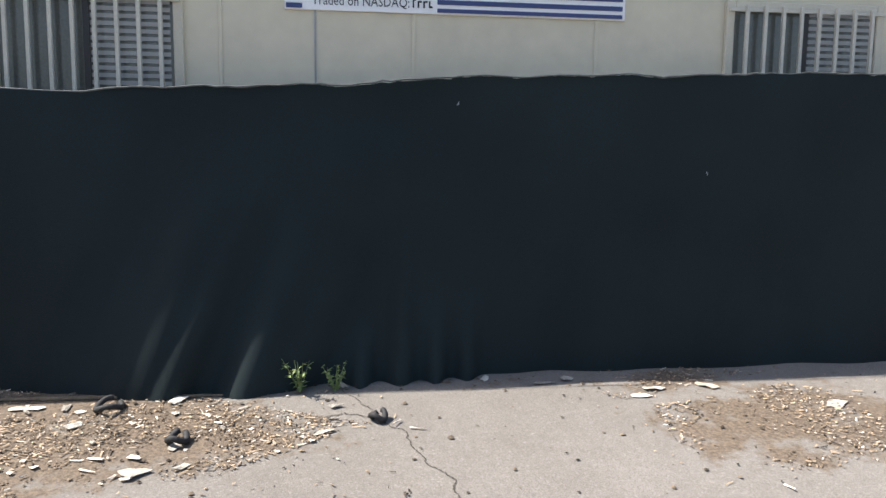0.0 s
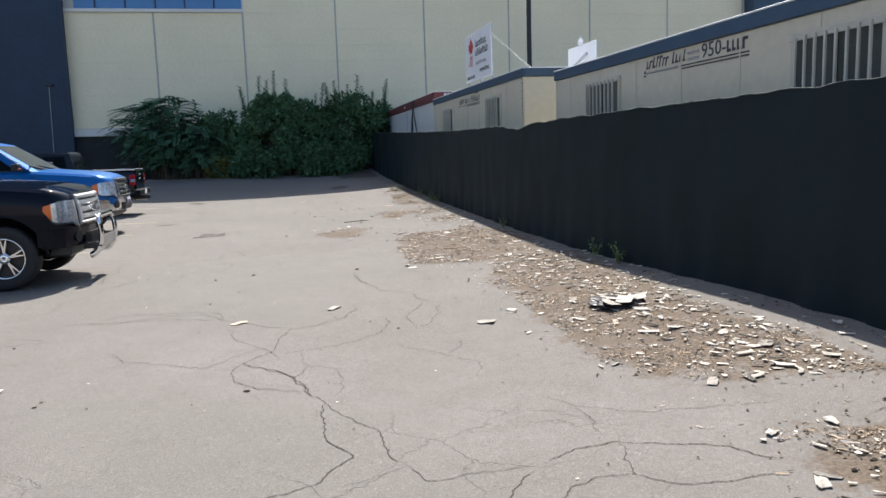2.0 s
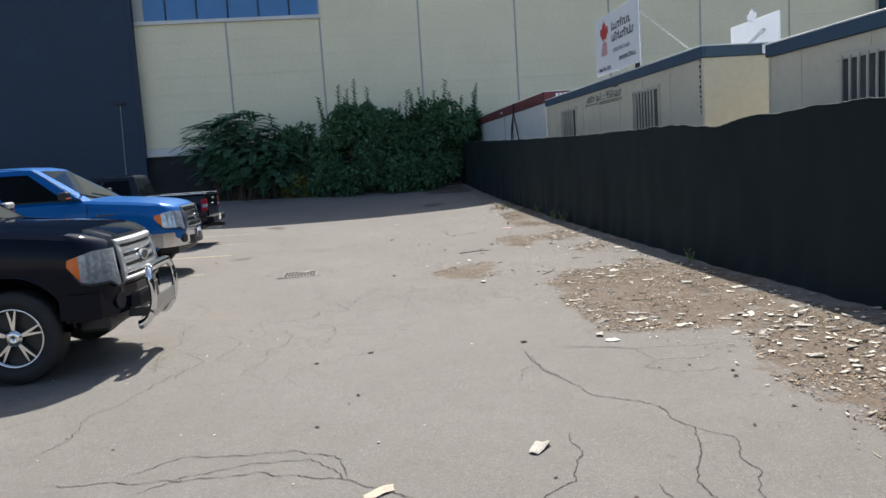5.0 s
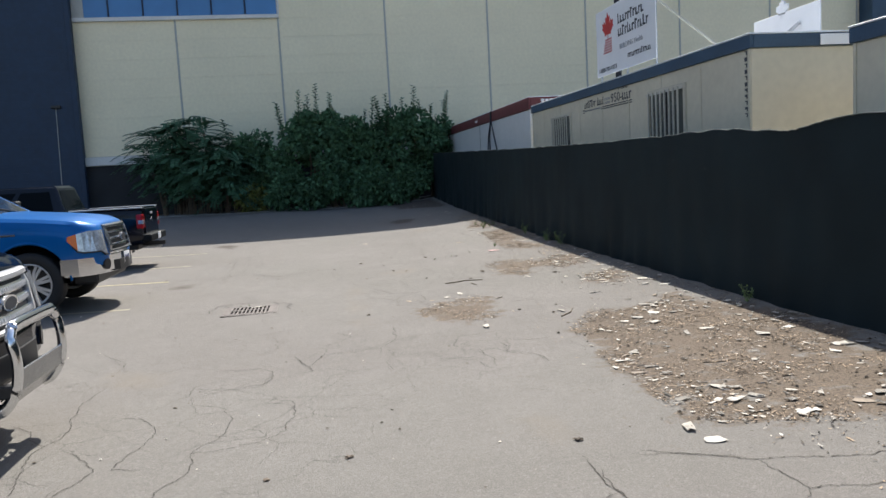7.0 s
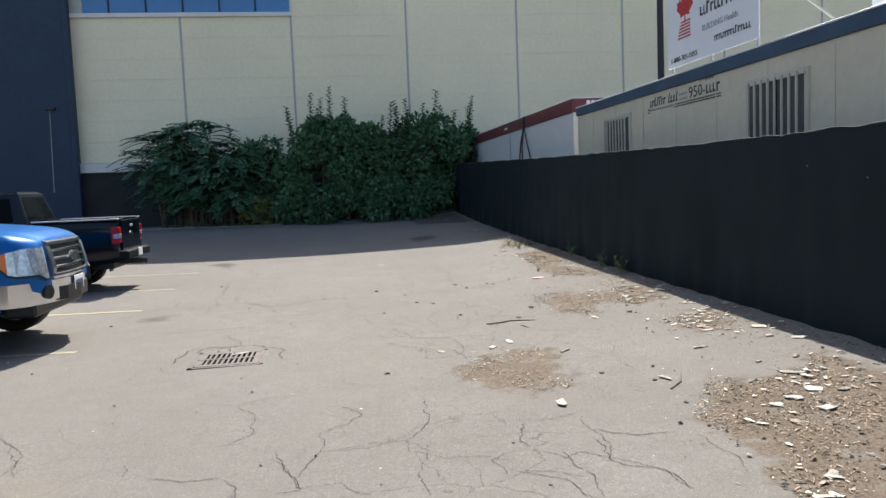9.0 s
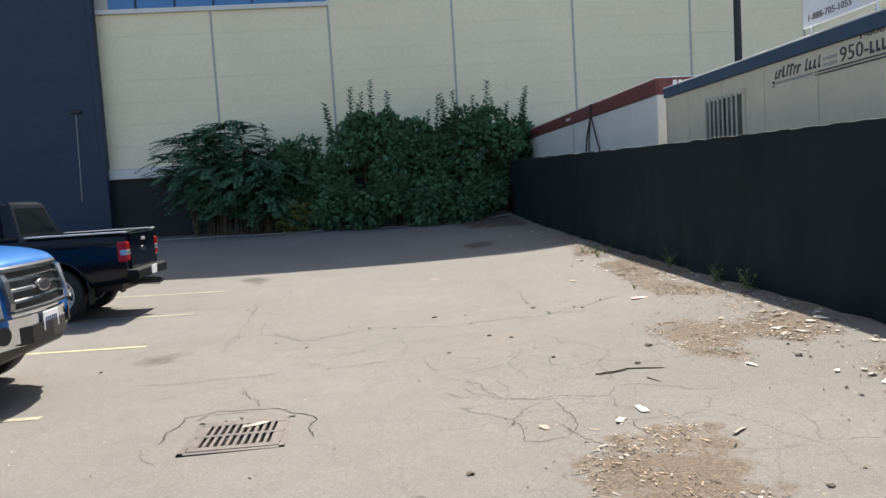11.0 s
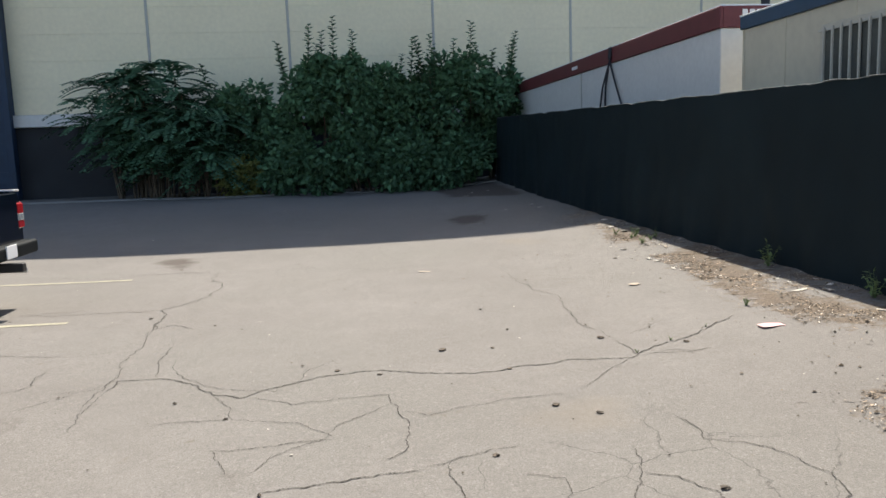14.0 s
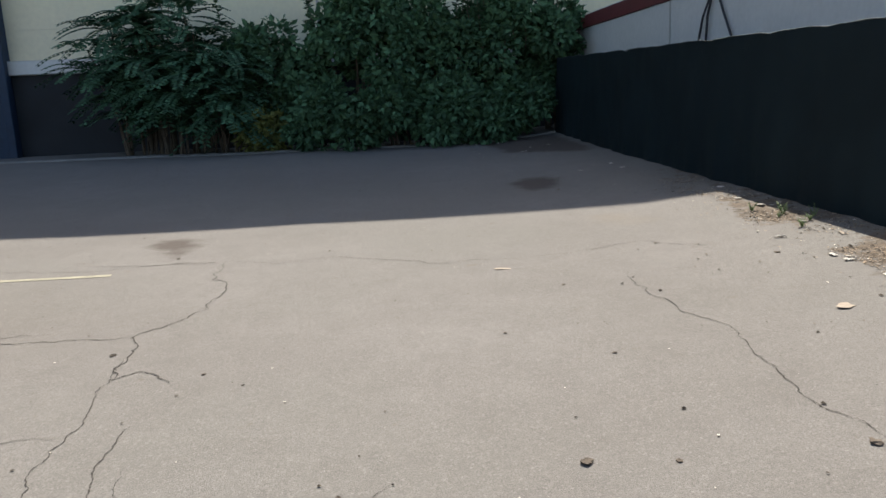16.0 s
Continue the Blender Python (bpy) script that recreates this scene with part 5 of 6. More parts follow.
        part("mud_flap", box((-4.2, s * 0.86 - 0.13, 0.25), (-4.18, s * 0.86 + 0.13, 0.62), 0.004), RUBBER, t)
    part("chassis", box((-4.6, -0.6, 0.4), (0.7, 0.6, 0.62), 0.02), BLACKTRIM, t)
    for ax in (0.0, -3.68):
        part("axle", tube([(ax, -0.8, tyre_r), (ax, 0.8, tyre_r)], 0.06, 10), BLACKTRIM, t)
    # nose
    if front:
        trim = DARKCHROME if not bull_bar else ALLOY
        part("grille_mesh", bow(-0.5, 0.5, 0.79, 1.13, 0.94, 0.035), BLACKTRIM, t)
        part("grille_frame", bow(-0.55, 0.55, 1.095, 1.15, 0.92, 0.1), trim, t, "bright grille frame")
        part("grille_frame", bow(-0.53, 0.53, 0.765, 0.8, 0.92, 0.1), trim, t)
        for s in (-1, 1):
            part("grille_frame", bow(s * 0.49, s * 0.545, 0.765, 1.13, 0.92, 0.1, 2), trim, t)
        for z in (0.86, 0.95, 1.04):
            g = part("grille_bar", bow(-0.5, 0.5, z - (0.03 if bull_bar else 0.017), z + (0.03 if bull_bar else 0.017), 0.96, 0.04), CHROME, t)
            if bull_bar:
                for i in range(24):
                    yy = -0.478 + i * 0.0415
                    part("grille_stud", bow(yy - 0.012, yy + 0.012, z - 0.018, z + 0.018, 0.995, 0.01, 1), ALLOY, g)
        bm = bmesh.new()
        slab([(0.12 * math.cos(a), 0.055 * math.sin(a)) for a in (k * math.pi / 10 for k in range(20))], lambda u, v, d: (1.025 + d, u, 0.955 + v), 0.04, bm)
        em = part("emblem", bm, CHROME, t, "plain oval emblem")
        bm = bmesh.new()
        slab([(0.1 * math.cos(a), 0.042 * math.sin(a)) for a in (k * math.pi / 10 for k in range(20))], lambda u, v, d: (1.064 + d, u, 0.955 + v), 0.004, bm)
        part("emblem_field", bm, INK, em, "dark oval field")
        for s in (-1, 1):
            for nm, xs_, mt, lab in (("headlight", (0.66, 0.74, 0.82, 0.88, 0.92, 0.95, 0.97, 0.982), LENS, "clear headlight"), ("turn_signal", (0.53, 0.58, 0.62, 0.66), AMBER, "amber turn signal")):
                rows = []
                for x in xs_:
                    y = nose_half(x)
                    zu = 1.03 + 0.06 * min(1, (x - 0.53) / 0.3)
                    zl = 0.975 - 0.16 * min(1, (x - 0.53) / 0.15) - (0.05 if x > 0.94 else 0)
                    lean = min(0.22, max(0, (x - 0.55) * 0.6))
                    rows.append([(x + 0.012 - lean * (zl - 0.8), s * (y + 0.012), zl), (x + 0.012 - lean * (zu - 0.8), s * (y * 0.985 + 0.008), zu), (x - 0.06, s * (y - 0.07), zu), (x - 0.06, s * (y - 0.07), zl)])
                lamp = part(nm, loft(rows), mt, t, lab)
            rows = []
            for x in (0.6, 0.66, 0.74, 0.82, 0.88, 0.93, 0.965, 0.985):
                y = nose_half(x)
                zl = 0.975 - 0.16 * min(1, (x - 0.53) / 0.15) - (0.05 if x > 0.94 else 0)
                lean = min(0.22, max(0, (x - 0.55) * 0.6))
                rows.append([(x + 0.018 - lean * (z - 0.8), s * (y + 0.018), z) for z in (zl - 0.022, zl)] + [(x - 0.05, s * (y - 0.05), z) for z in (zl, zl - 0.022)])
            part("lamp_bezel", loft(rows), BLACKTRIM, t, "dark seam under the headlight")
        plan = mirrored([(0.42, 1.0), (0.66, 0.985), (0.83, 0.88), (0.96, 0.66), (1.05, 0.34), (1.08, 0.0)])
        bm = bmesh.new()
        slab(plan, lambda u, v, d: (u + 0.02 * math.sin(3.14 * d / 0.27), v, 0.49 + d), 0.27, bm)
        bmesh.ops.bevel(bm, geom=[e for e in bm.edges if abs(e.verts[0].co.z - e.verts[1].co.z) < 0.01], offset=0.03, segments=2, affect="EDGES")
        bump = part("front_bumper", bm, bumper, t, "bright front bumper" if bumper is CHROME else "")
        bm = bmesh.new()
        slab(mirrored([(0.9, 0.46), (1.02, 0.46), (1.075, 0.34), (1.108, 0.0)]), lambda u, v, d: (u, v, 0.5 + d), 0.145, bm)
        part("air_intake", bm, BLACKTRIM, bump)
        for s in (-1, 1):
            bm = lathe([(0.001, 0.0), (0.07, 0.0), (0.075, 0.03), (0.001, 0.03)], 20)
            for v in bm.verts:
                v.co = Vector((0.955 + v.co.y * 0.9 - (v.co.x * s) * 0.35, s * 0.66 + v.co.x, 0.615 + v.co.z))
            part("fog_lamp", bm, BLACKTRIM, bump)
        if not bull_bar:
            pl = part("licence_plate", box((1.085, -0.155, 0.57), (1.095, 0.155, 0.73), 0.004), WHITE_VINYL, bump, "white licence plate")
        for i in range(0 if bull_bar else 6):
            part("plate_mark", box((1.094, -0.12 + i * 0.042, 0.61), (1.098, -0.095 + i * 0.042, 0.68)), NAVY_INK, pl)
        part("valance", box((0.5, -0.78, 0.36), (0.86, 0.78, 0.53), 0.03), BLACKTRIM, t)
        for s in (-1, 1):
            part("wiper", tube([(-0.52, s * 0.3, 1.375), (-0.68, s * 0.3 - 0.55, 1.46)], 0.012, 6), BLACKTRIM, t)
        if bull_bar:
            side = [(0.96, 0.33), (1.05, 0.36), (1.13, 0.45), (1.165, 0.56), (1.165, 0.67), (1.14, 0.77)]
            top = [(1.125, -0.37, 0.825), (1.12, -0.29, 0.85), (1.12, 0.29, 0.85), (1.125, 0.37, 0.825)]
            path = eased([(x, -0.42, z) for x, z in side] + top + [(x, 0.42, z) for x, z in reversed(side)])
            bb = part("bull_bar", tube(path, 0.043, 14), CHROME, t, "polished tube bull bar", smooth=True)
            bm = bmesh.new()
            slab([(1.03, 0.37), (1.2, 0.5), (1.225, 0.63), (1.21, 0.635), (1.185, 0.515), (1.02, 0.385)], lambda u, v, d: (u - 0.04, -0.38 + d, v - 0.05), 0.76, bm)
            skid = part("skid_plate", bm, DARKCHROME, bb, "steel skid plate with slots")
            for k in range(8):
                y = -0.31 + 0.0885 * k
                bm = bmesh.new()
                slab([(1.1, 0.425), (1.165, 0.474), (1.16, 0.481), (1.095, 0.432)], lambda u, v, d: (u - 0.036, y - 0.013 + d, v - 0.052), 0.026, bm)
                part("slot", bm, BLACKTRIM, skid)
            for s in (-1, 1):
                part("mount", box((0.85, s * 0.42 - 0.04, 0.42), (1.14, s * 0.42 + 0.04, 0.5), 0.008), BLACKTRIM, bb)
    # tail
    part("tailgate", box((rear - 0.03, -0.76, 0.72), (rear + 0.01, 0.76, 1.345), 0.012), paint, t)
    part("bed_rail", box((rear, -0.985, 1.355), (-3.28, -0.78, 1.38), 0.008), ALLOY if not front else BLACKTRIM, t)
    part("bed_rail", box((rear, 0.78, 1.355), (-3.28, 0.985, 1.38), 0.008), ALLOY if not front else BLACKTRIM, t)
    for s in (-1, 1):
        lamp = part("tail_lamp", box((rear - 0.025, s * 0.885 - 0.115, 0.9), (rear + 0.12, s * 0.885 + 0.115, 1.22), 0.02), REDLENS, t, "red tail lamp")
        part("reverse_lens", box((rear - 0.03, s * 0.885 - 0.1, 1.0), (rear + 0.08, s * 0.885 + 0.119, 1.09), 0.008), LENS, lamp)
    rb = part("rear_bumper", box((rear - 0.17, -0.95, 0.6), (rear + 0.06, 0.95, 0.76), 0.035, segments=3), DARKSTEP if not front else CHROME, t)
    part("licence_plate", box((rear - 0.185, -0.16, 0.62), (rear - 0.172, 0.16, 0.77), 0.003), WHITE_VINYL, rb, "white licence plate")
    part("tow_hitch", box((rear - 0.3, -0.06, 0.46), (rear + 0.2, 0.06, 0.56), 0.01), BLACKTRIM, rb)
    bm = bmesh.new()
    slab([(0.09 * math.cos(a), 0.045 * math.sin(a)) for a in (k * math.pi / 8 for k in range(16))], lambda u, v, d: (rear - 0.045 + d, u, 1.06 + v), 0.02, bm)
    part("emblem", bm, CHROME, t)
    part("gate_handle", box((rear - 0.045, -0.1, 1.2), (rear - 0.025, 0.1, 1.25), 0.008), ALLOY, t)
    part("exhaust", tube([(rear + 0.3, -0.62, 0.42), (rear - 0.1, -0.66, 0.4)], 0.035, 10), ALLOY, t)
    # shorten the nose to this truck's length
    for ob in t.children_recursive:
        if ob.name.startswith("wheel") or (ob.parent and ob.parent.name.startswith("wheel")):
            continue
        for v in ob.data.vertices:
            if v.co.x > 0.45:
                v.co.x = 0.45 + (v.co.x - 0.45) * nose + (0.08 if "bull" in ob.name or "bull" in ob.parent.name else 0)
    return t


def stand(x, y, turn=0):
    return pose(x, y, gz(x - 1.5, y) + 0.0, 0, 0, turn)


pickup("pickup_truck", stand(-2.19, -1.25) @ Matrix.Diagonal((1, 1, 1.03, 1)), BLACK_PAINT, "black pickup truck with a polished bull bar", bull_bar=True, spokes=5, nose=0.74, tyre_r=0.4, bumper=BLACK_PAINT, rim=CHROME)
pickup("pickup_truck", stand(-3.2, 5.38) @ Matrix.Diagonal((1, 1, 1.05, 1)), BLUE_PAINT, "bright blue pickup truck with a chrome front bumper", spokes=8, nose=0.95, tyre_r=0.425)
pickup("pickup_truck", stand(-7.31, 10.5, 180) @ Matrix.Diagonal((0.93, 0.8, 0.93, 1)), NIGHT_PAINT, "dark navy pickup truck parked tail first towards the lane", front=False, spokes=7, tyre_r=0.42)


# ---- shrubs ----
def leaf(V, F, base, along, side, ln, w):
    """One folded leaf of two triangles pairs appended to vertex and face lists."""
    up = along.cross(side) * (w * 0.35)
    i = len(V)
    mid = base + along * (ln * 0.45)
    V += [base, mid + side * w - up, base + along * ln, mid - side * w - up, mid]
    F += [(i, i + 1, i + 4), (i + 1, i + 2, i + 4), (i + 2, i + 3, i + 4), (i + 3, i, i + 4)]


def mesh_of(name, V, F, material, parent, label=""):
    me = bpy.data.meshes.new(name)
    me.from_pydata([tuple(v) for v in V], [], F)
    me.materials.append(material)
    ob = new(name, me)
    ob.parent = parent
    if label:
        ob["label"] = label
    return ob


def unit(r, flat=1.0):
    return Vector((r.gauss(0, 1), r.gauss(0, 1), r.gauss(0, flat))).normalized()


def sumac(x, y, h, spread, seed):
    """A shrub of long feathered leaves on bare stems."""
    r = random.Random(seed)
    t = empty("feather_leaf_shrub", pose(x, y, gz(x, y)), label="dark green shrub with long feathered leaves", category="shrub", group="shrubs along the back wall")
    V, F = [], []
    for s in range(13):
        a, reach = r.uniform(0, 6.283), spread * r.uniform(0.1, 0.75)
        tip = Vector((math.cos(a) * reach, math.sin(a) * reach * 0.6, h * r.uniform(0.5, 0.97)))
        part("stem", tube([(0.3 * math.cos(a), 0.2 * math.sin(a), -0.05), tip * 0.55 + Vector((0, 0, 0.1)), tip], [0.03, 0.022, 0.012], 6), BARK, t)
        for k in range(15):
            f = r.uniform(0.45, 1.0) if k > 5 else 1.0
            p = tip * f
            ang = r.uniform(0, 6.283)
            out = Vector((math.cos(ang), math.sin(ang) * 0.8 - 0.35, r.uniform(0.15, 0.8) if k < 7 else r.uniform(-0.1, 0.5))).normalized()
            ln = r.uniform(0.85, 1.3)
            pts = []
            for j in range(13):
                q = j / 12
                pts.append(p + out * (ln * q) + Vector((0, 0, -0.45 * ln * q * q)))
            for j in range(2, 13):
                d = (pts[j] - pts[j - 1]).normalized()
                side = d.cross(Vector((0, 0, 1))).normalized()
                size = 0.235 * (1 - 0.35 * j / 12) * r.uniform(0.85, 1.15)
                for sg in (-1, 1):
                    al = (side * sg + d * 0.35 + Vector((0, 0, -0.1))).normalized()
                    leaf(V, F, pts[j], al, d, size, 0.05)
            i = len(V)
            for j in range(0, 12, 3):
                V += [pts[j] + Vector((0, 0, 0.006)), pts[j] - Vector((0, 0, 0.006)), pts[j + 3]]
                F.append((len(V) - 3, len(V) - 2, len(V) - 1))
    mesh_of("crown", V, F, LEAF_DARK, t)


def broadleaf(x, y, h, spread, seed, shoots=9, count=7000, foliage=LEAF, label="dense dark green broadleaf shrub with upright shoots"):
    """A dense shrub with rounded leaves and upright shoots above it."""
    r = random.Random(seed)
    t = empty("broadleaf_shrub", pose(x, y, gz(x, y)), label=label, category="shrub", group="shrubs along the back wall")
    V, F = [], []
    body_h = h * 0.8
    for s in range(9):
        a = r.uniform(0, 6.283)
        tip = Vector((math.cos(a) * spread * r.uniform(0.2, 0.8), math.sin(a) * spread * 0.5, body_h * r.uniform(0.6, 0.95)))
        part("stem", tube([(0.25 * math.cos(a), 0.2 * math.sin(a), -0.05), tip * 0.5 + unit(r) * 0.1, tip], [0.035, 0.025, 0.01], 6), BARK, t)
    lumps = []
    for _ in range(30):
        f = r.uniform(0.1, 1.0) ** 0.8
        wide = spread * (0.55 + 0.5 * math.sin(math.pi * min(1, f * 0.85 + 0.1)))
        lumps.append((Vector((r.uniform(-1, 1) * wide, r.uniform(-0.75, 0.4) * wide, body_h * 0.9 * f)), r.uniform(0.22, 0.55) * (0.6 + 0.4 * min(1, h / 3))))
    for _ in range(count):
        c, rad = r.choice(lumps)
        n = unit(r)
        p = c + n * rad * r.uniform(0.6, 1.0) * r.choice((1, 1, 1, 1.2))
        p.z = max(0.06, p.z)
        al = (n + unit(r) * 0.9 + Vector((0, 0, -0.35))).normalized()
        leaf(V, F, p, al, al.cross(unit(r)).normalized(), r.uniform(0.13, 0.24), r.uniform(0.045, 0.075))
    for s in range(shoots):
        base = Vector((r.uniform(-1, 1) * spread * 0.85, r.uniform(-0.5, 0.3) * spread, body_h * 0.6))
        tip = Vector((base.x + r.uniform(-0.4, 0.4), base.y + r.uniform(-0.25, 0.15), h * r.triangular(0.72, 1.06, 0.86)))
        part("shoot", tube([base, (base + tip) / 2, tip], [0.014, 0.01, 0.004], 5), BARK, t)
        n = int((tip.z - base.z) / 0.04)
        for k in range(n):
            f = k / n
            a = k * 2.4 + r.uniform(-0.4, 0.4)
            al = Vector((math.cos(a), math.sin(a), 0.35)).normalized()
            leaf(V, F, base.lerp(tip, f), al, al.cross(Vector((0, 0, 1))).normalized(), r.uniform(0.14, 0.25) * (1.35 - 0.6 * f), 0.085 * (1.15 - 0.4 * f))
    mesh_of("crown", V, F, foliage, t)


sumac(-4.9, 24.2, 3.75, 1.5, 21)
sumac(-3.3, 24.1, 3.55, 1.5, 22)
sumac(-4.3, 24.2, 3.7, 1.3, 29)
sumac(-3.9, 23.75, 2.6, 1.5, 25)
broadleaf(-1.7, 24.3, 3.75, 1.05, 31, 6, 5500)
broadleaf(0.6, 24.2, 4.9, 1.35, 32, 9, 8000)
broadleaf(2.4, 24.1, 4.5, 1.35, 33, 9, 8000)
broadleaf(4.2, 24.0, 4.5, 1.3, 34, 9, 8000)
broadleaf(5.7, 24.5, 4.4, 0.8, 35, 6, 4500)
broadleaf(-0.6, 23.7, 2.3, 1.0, 36, 0, 4500)
sumac(-2.5, 23.7, 2.3, 1.3, 27)
broadleaf(-1.75, 23.45, 1.15, 0.42, 43, 0, 900, IVY, "low yellowish climber bush at the foot of shrubs")
broadleaf(1.6, 23.55, 1.9, 1.3, 39, 0, 4500)
broadleaf(3.8, 23.5, 1.7, 1.2, 40, 0, 4500)


def broad_tree(x, y, h, seed):
    """A yard tree: forked trunk, long limbs and many pointed leaves in loose sprays."""
    r = random.Random(seed)
    t = empty("maple_tree", pose(x, y, gz(x, y)), label="sunlit green maple tree reaching over the parking bays", category="tree")
    part("trunk", tube([(0, 0, -0.1), (0.1, 0.05, h * 0.25), (0.05, -0.05, h * 0.5), (0.2, 0, h * 0.85)], [0.2, 0.16, 0.12, 0.03], 10), BARK, t, smooth=True)
    V, F = [], []
    # the lowest limb hangs out over the bays
    ends = [Vector((3.86, 0.75, 3.42)), Vector((3.82, 0.75, 3.72)), Vector((3.8, 0.8, 3.95))]
    for k in range(22):
        a = k * 2.4
        reach = h * r.uniform(0.25, 0.45)
        ends.append(Vector((math.cos(a) * reach - 0.8, math.sin(a) * reach, h * r.uniform(0.62, 1.0))))
    for k, end in enumerate(ends):
        root = Vector((0.08, 0, h * (0.5 if k < 3 else r.uniform(0.35, 0.6))))
        mid = (root + end) / 2 + Vector((0, 0, 0.35))
        part("limb", tube([root, mid, end], [0.06, 0.035, 0.008], 7), BARK, t, smooth=True)
        for _ in range(85 if k > 2 else 130):
            f = r.uniform(0.45, 1.0) if k > 2 else r.uniform(0.5, 1.0) ** 0.5
            p = root.lerp(end, f) + Vector((0, 0, 0.35 * 4 * f * (1 - f) * 0.9))
            spray = (unit(r, 0.5) + (end - root).normalized() * 0.6).normalized()
            ln = r.uniform(0.3, 0.8) if k > 2 else r.uniform(0.12, 0.38)
            for j in range(7):
                q = p + spray * ln * j / 6 + Vector((0, 0, -0.15 * (ln * j / 6) ** 2))
                al = (spray * 0.5 + unit(r) + Vector((0, 0, -0.4))).normalized()
                side = al.cross(unit(r)).normalized()
                for sg in (-0.75, 0, 0.75):
                    lobe = (al + side * sg).normalized()
                    leaf(V, F, q, lobe, al.cross(side).cross(lobe).normalized(), 0.11 if sg == 0 else 0.08, 0.02)
    mesh_of("crown", V, F, MAPLE, t)


broad_tree(-7.3, -3.55, 6.2, 61)


def weed(x, y, h, seed, stalks=7):
    r = random.Random(seed)
    t = empty("weed", pose(x, y, gz(x, y) - 0.005), label="small green weed growing at the fence foot", category="weed", group="weeds at the fence foot")
    V, F = [], []
    for s in range(stalks):
        a, ln = r.uniform(0, 6.283), h * r.uniform(0.5, 1.1)
        tip = Vector((math.cos(a) * ln * 0.5, math.sin(a) * ln * 0.5, ln))
        part("stalk", tube([(0, 0, 0), tip * 0.5 + Vector((0, 0, 0.05 * ln)), tip], [0.004, 0.003, 0.001], 4), WEED, t)
        for k in range(9):
            n = unit(r, 0.6)
            leaf(V, F, tip * r.uniform(0.15, 1), n, n.cross(Vector((0, 0, 1))).normalized(), h * r.uniform(0.12, 0.24), h * 0.045)
    mesh_of("leaves", V, F, WEED, t)


for i, (y, h, off) in enumerate(((-14.15, 0.2, 0.15), (-14.5, 0.3, 0.22), (-14.7, 0.22, 0.2), (-12.6, 0.25, 0.1), (-11.2, 0.28, 0.12), (-10.8, 0.3, 0.1), (-9.6, 0.32, 0.12), (-8.6, 0.3, 0.1), (-4.0, 0.4, 0.1), (-3.3, 0.35, 0.1),
                                 (0.6, 0.3, 0.1), (6.8, 0.45, 0.1), (7.6, 0.35, 0.12), (9.2, 0.4, 0.1), (11.6, 0.12, 0.35), (11.9, 0.1, 0.5), (12.2, 0.14, 0.3), (11.4, 0.16, 0.55), (12.0, 0.18, 0.4), (12.35, 0.15, 0.55), (11.75, 0.17, 0.22), (7.9, 0.1, 1.1))):
    weed(fence_x(y) - 0.1 - off, y, h * 0.7, 50 + i, 8 if h > 0.25 else 11)
for i, (x, y) in enumerate(((-0.36, 4.02), (-0.25, 4.05), (2.85, 7.02), (3.2, 7.22), (3.6, 7.45))):
    weed(x, y, 0.035, 90 + i, 5)


# ---- litter ----
def chips(poly, density, seed):
    """Dry leaf and wood chips strewn over an outline."""
    r = random.Random(seed)
    xs_, ys_ = [p[0] for p in poly], [p[1] for p in poly]
    area = (max(xs_) - min(xs_)) * (max(ys_) - min(ys_))
    V, F = [], []
    for _ in range(int(area * density)):
        x, y = r.uniform(min(xs_) - 0.15, max(xs_) + 0.15), r.uniform(min(ys_) - 0.15, max(ys_) + 0.15)
        if not inside(x, y, poly):
            if r.random() > 0.025:
                continue
        elif noise.noise((x * 1.7, y * 1.7, 5)) + 0.5 * noise.noise((x * 5, y * 5, 2)) + r.uniform(-0.3, 0.3) < 0.0:
            continue
        if x > fence_x(y) - 0.06:
            continue
        a, ln, w = r.uniform(0, 6.283), r.uniform(0.003, 0.0095) * r.choice((1, 1, 1, 1, 1, 1.6, 1.6, 3.4)), r.uniform(0.0018, 0.005)
        c, s = math.cos(a), math.sin(a)
        z = gz(x, y) + 0.006
        t1, t2 = r.uniform(0, 0.005), r.uniform(0, 0.005)
        i = len(V)
        V += [(x - c * ln - s * w, y - s * ln + c * w, z + t1), (x - c * ln + s * w, y - s * ln - c * w, z), (x + c * ln + s * w, y + s * ln - c * w, z + t2), (x + c * ln - s * w, y + s * ln + c * w, z + t2 + 0.002)]
        F.append((i, i + 1, i + 2, i + 3))
    me = bpy.data.meshes.new("leaf_litter")
    me.from_pydata(V, [], F)
    me.materials.append(CHIP)
    me.materials.append(CHIP_PALE)
    for p in me.polygons:
        p.material_index = 1 if r.random() < 0.12 else 0
    tagged(new("leaf_litter", me), "drift of dry brown leaf and wood chips", "leaf litter", kind="stuff")


for i, p in enumerate(PATCHES):
    chips(p, 3200 if i < 3 else 2400, 100 + i)


def fence_strip(y0, y1, wide, gap=0.12):
    """An outline that runs along the fence foot."""
    n = 12
    ys_ = [y0 + (y1 - y0) * k / n for k in range(n + 1)]
    return [(fence_x(y) - gap, y) for y in ys_] + [(fence_x(y) - gap - wide * (0.6 + 0.4 * math.sin(y * 2.3)), y) for y in reversed(ys_)]


chips(fence_strip(1.0, 15.0, 1.0), 1600, 131)
chips(fence_strip(-9.0, 1.0, 0.35, 0.06), 500, 132)


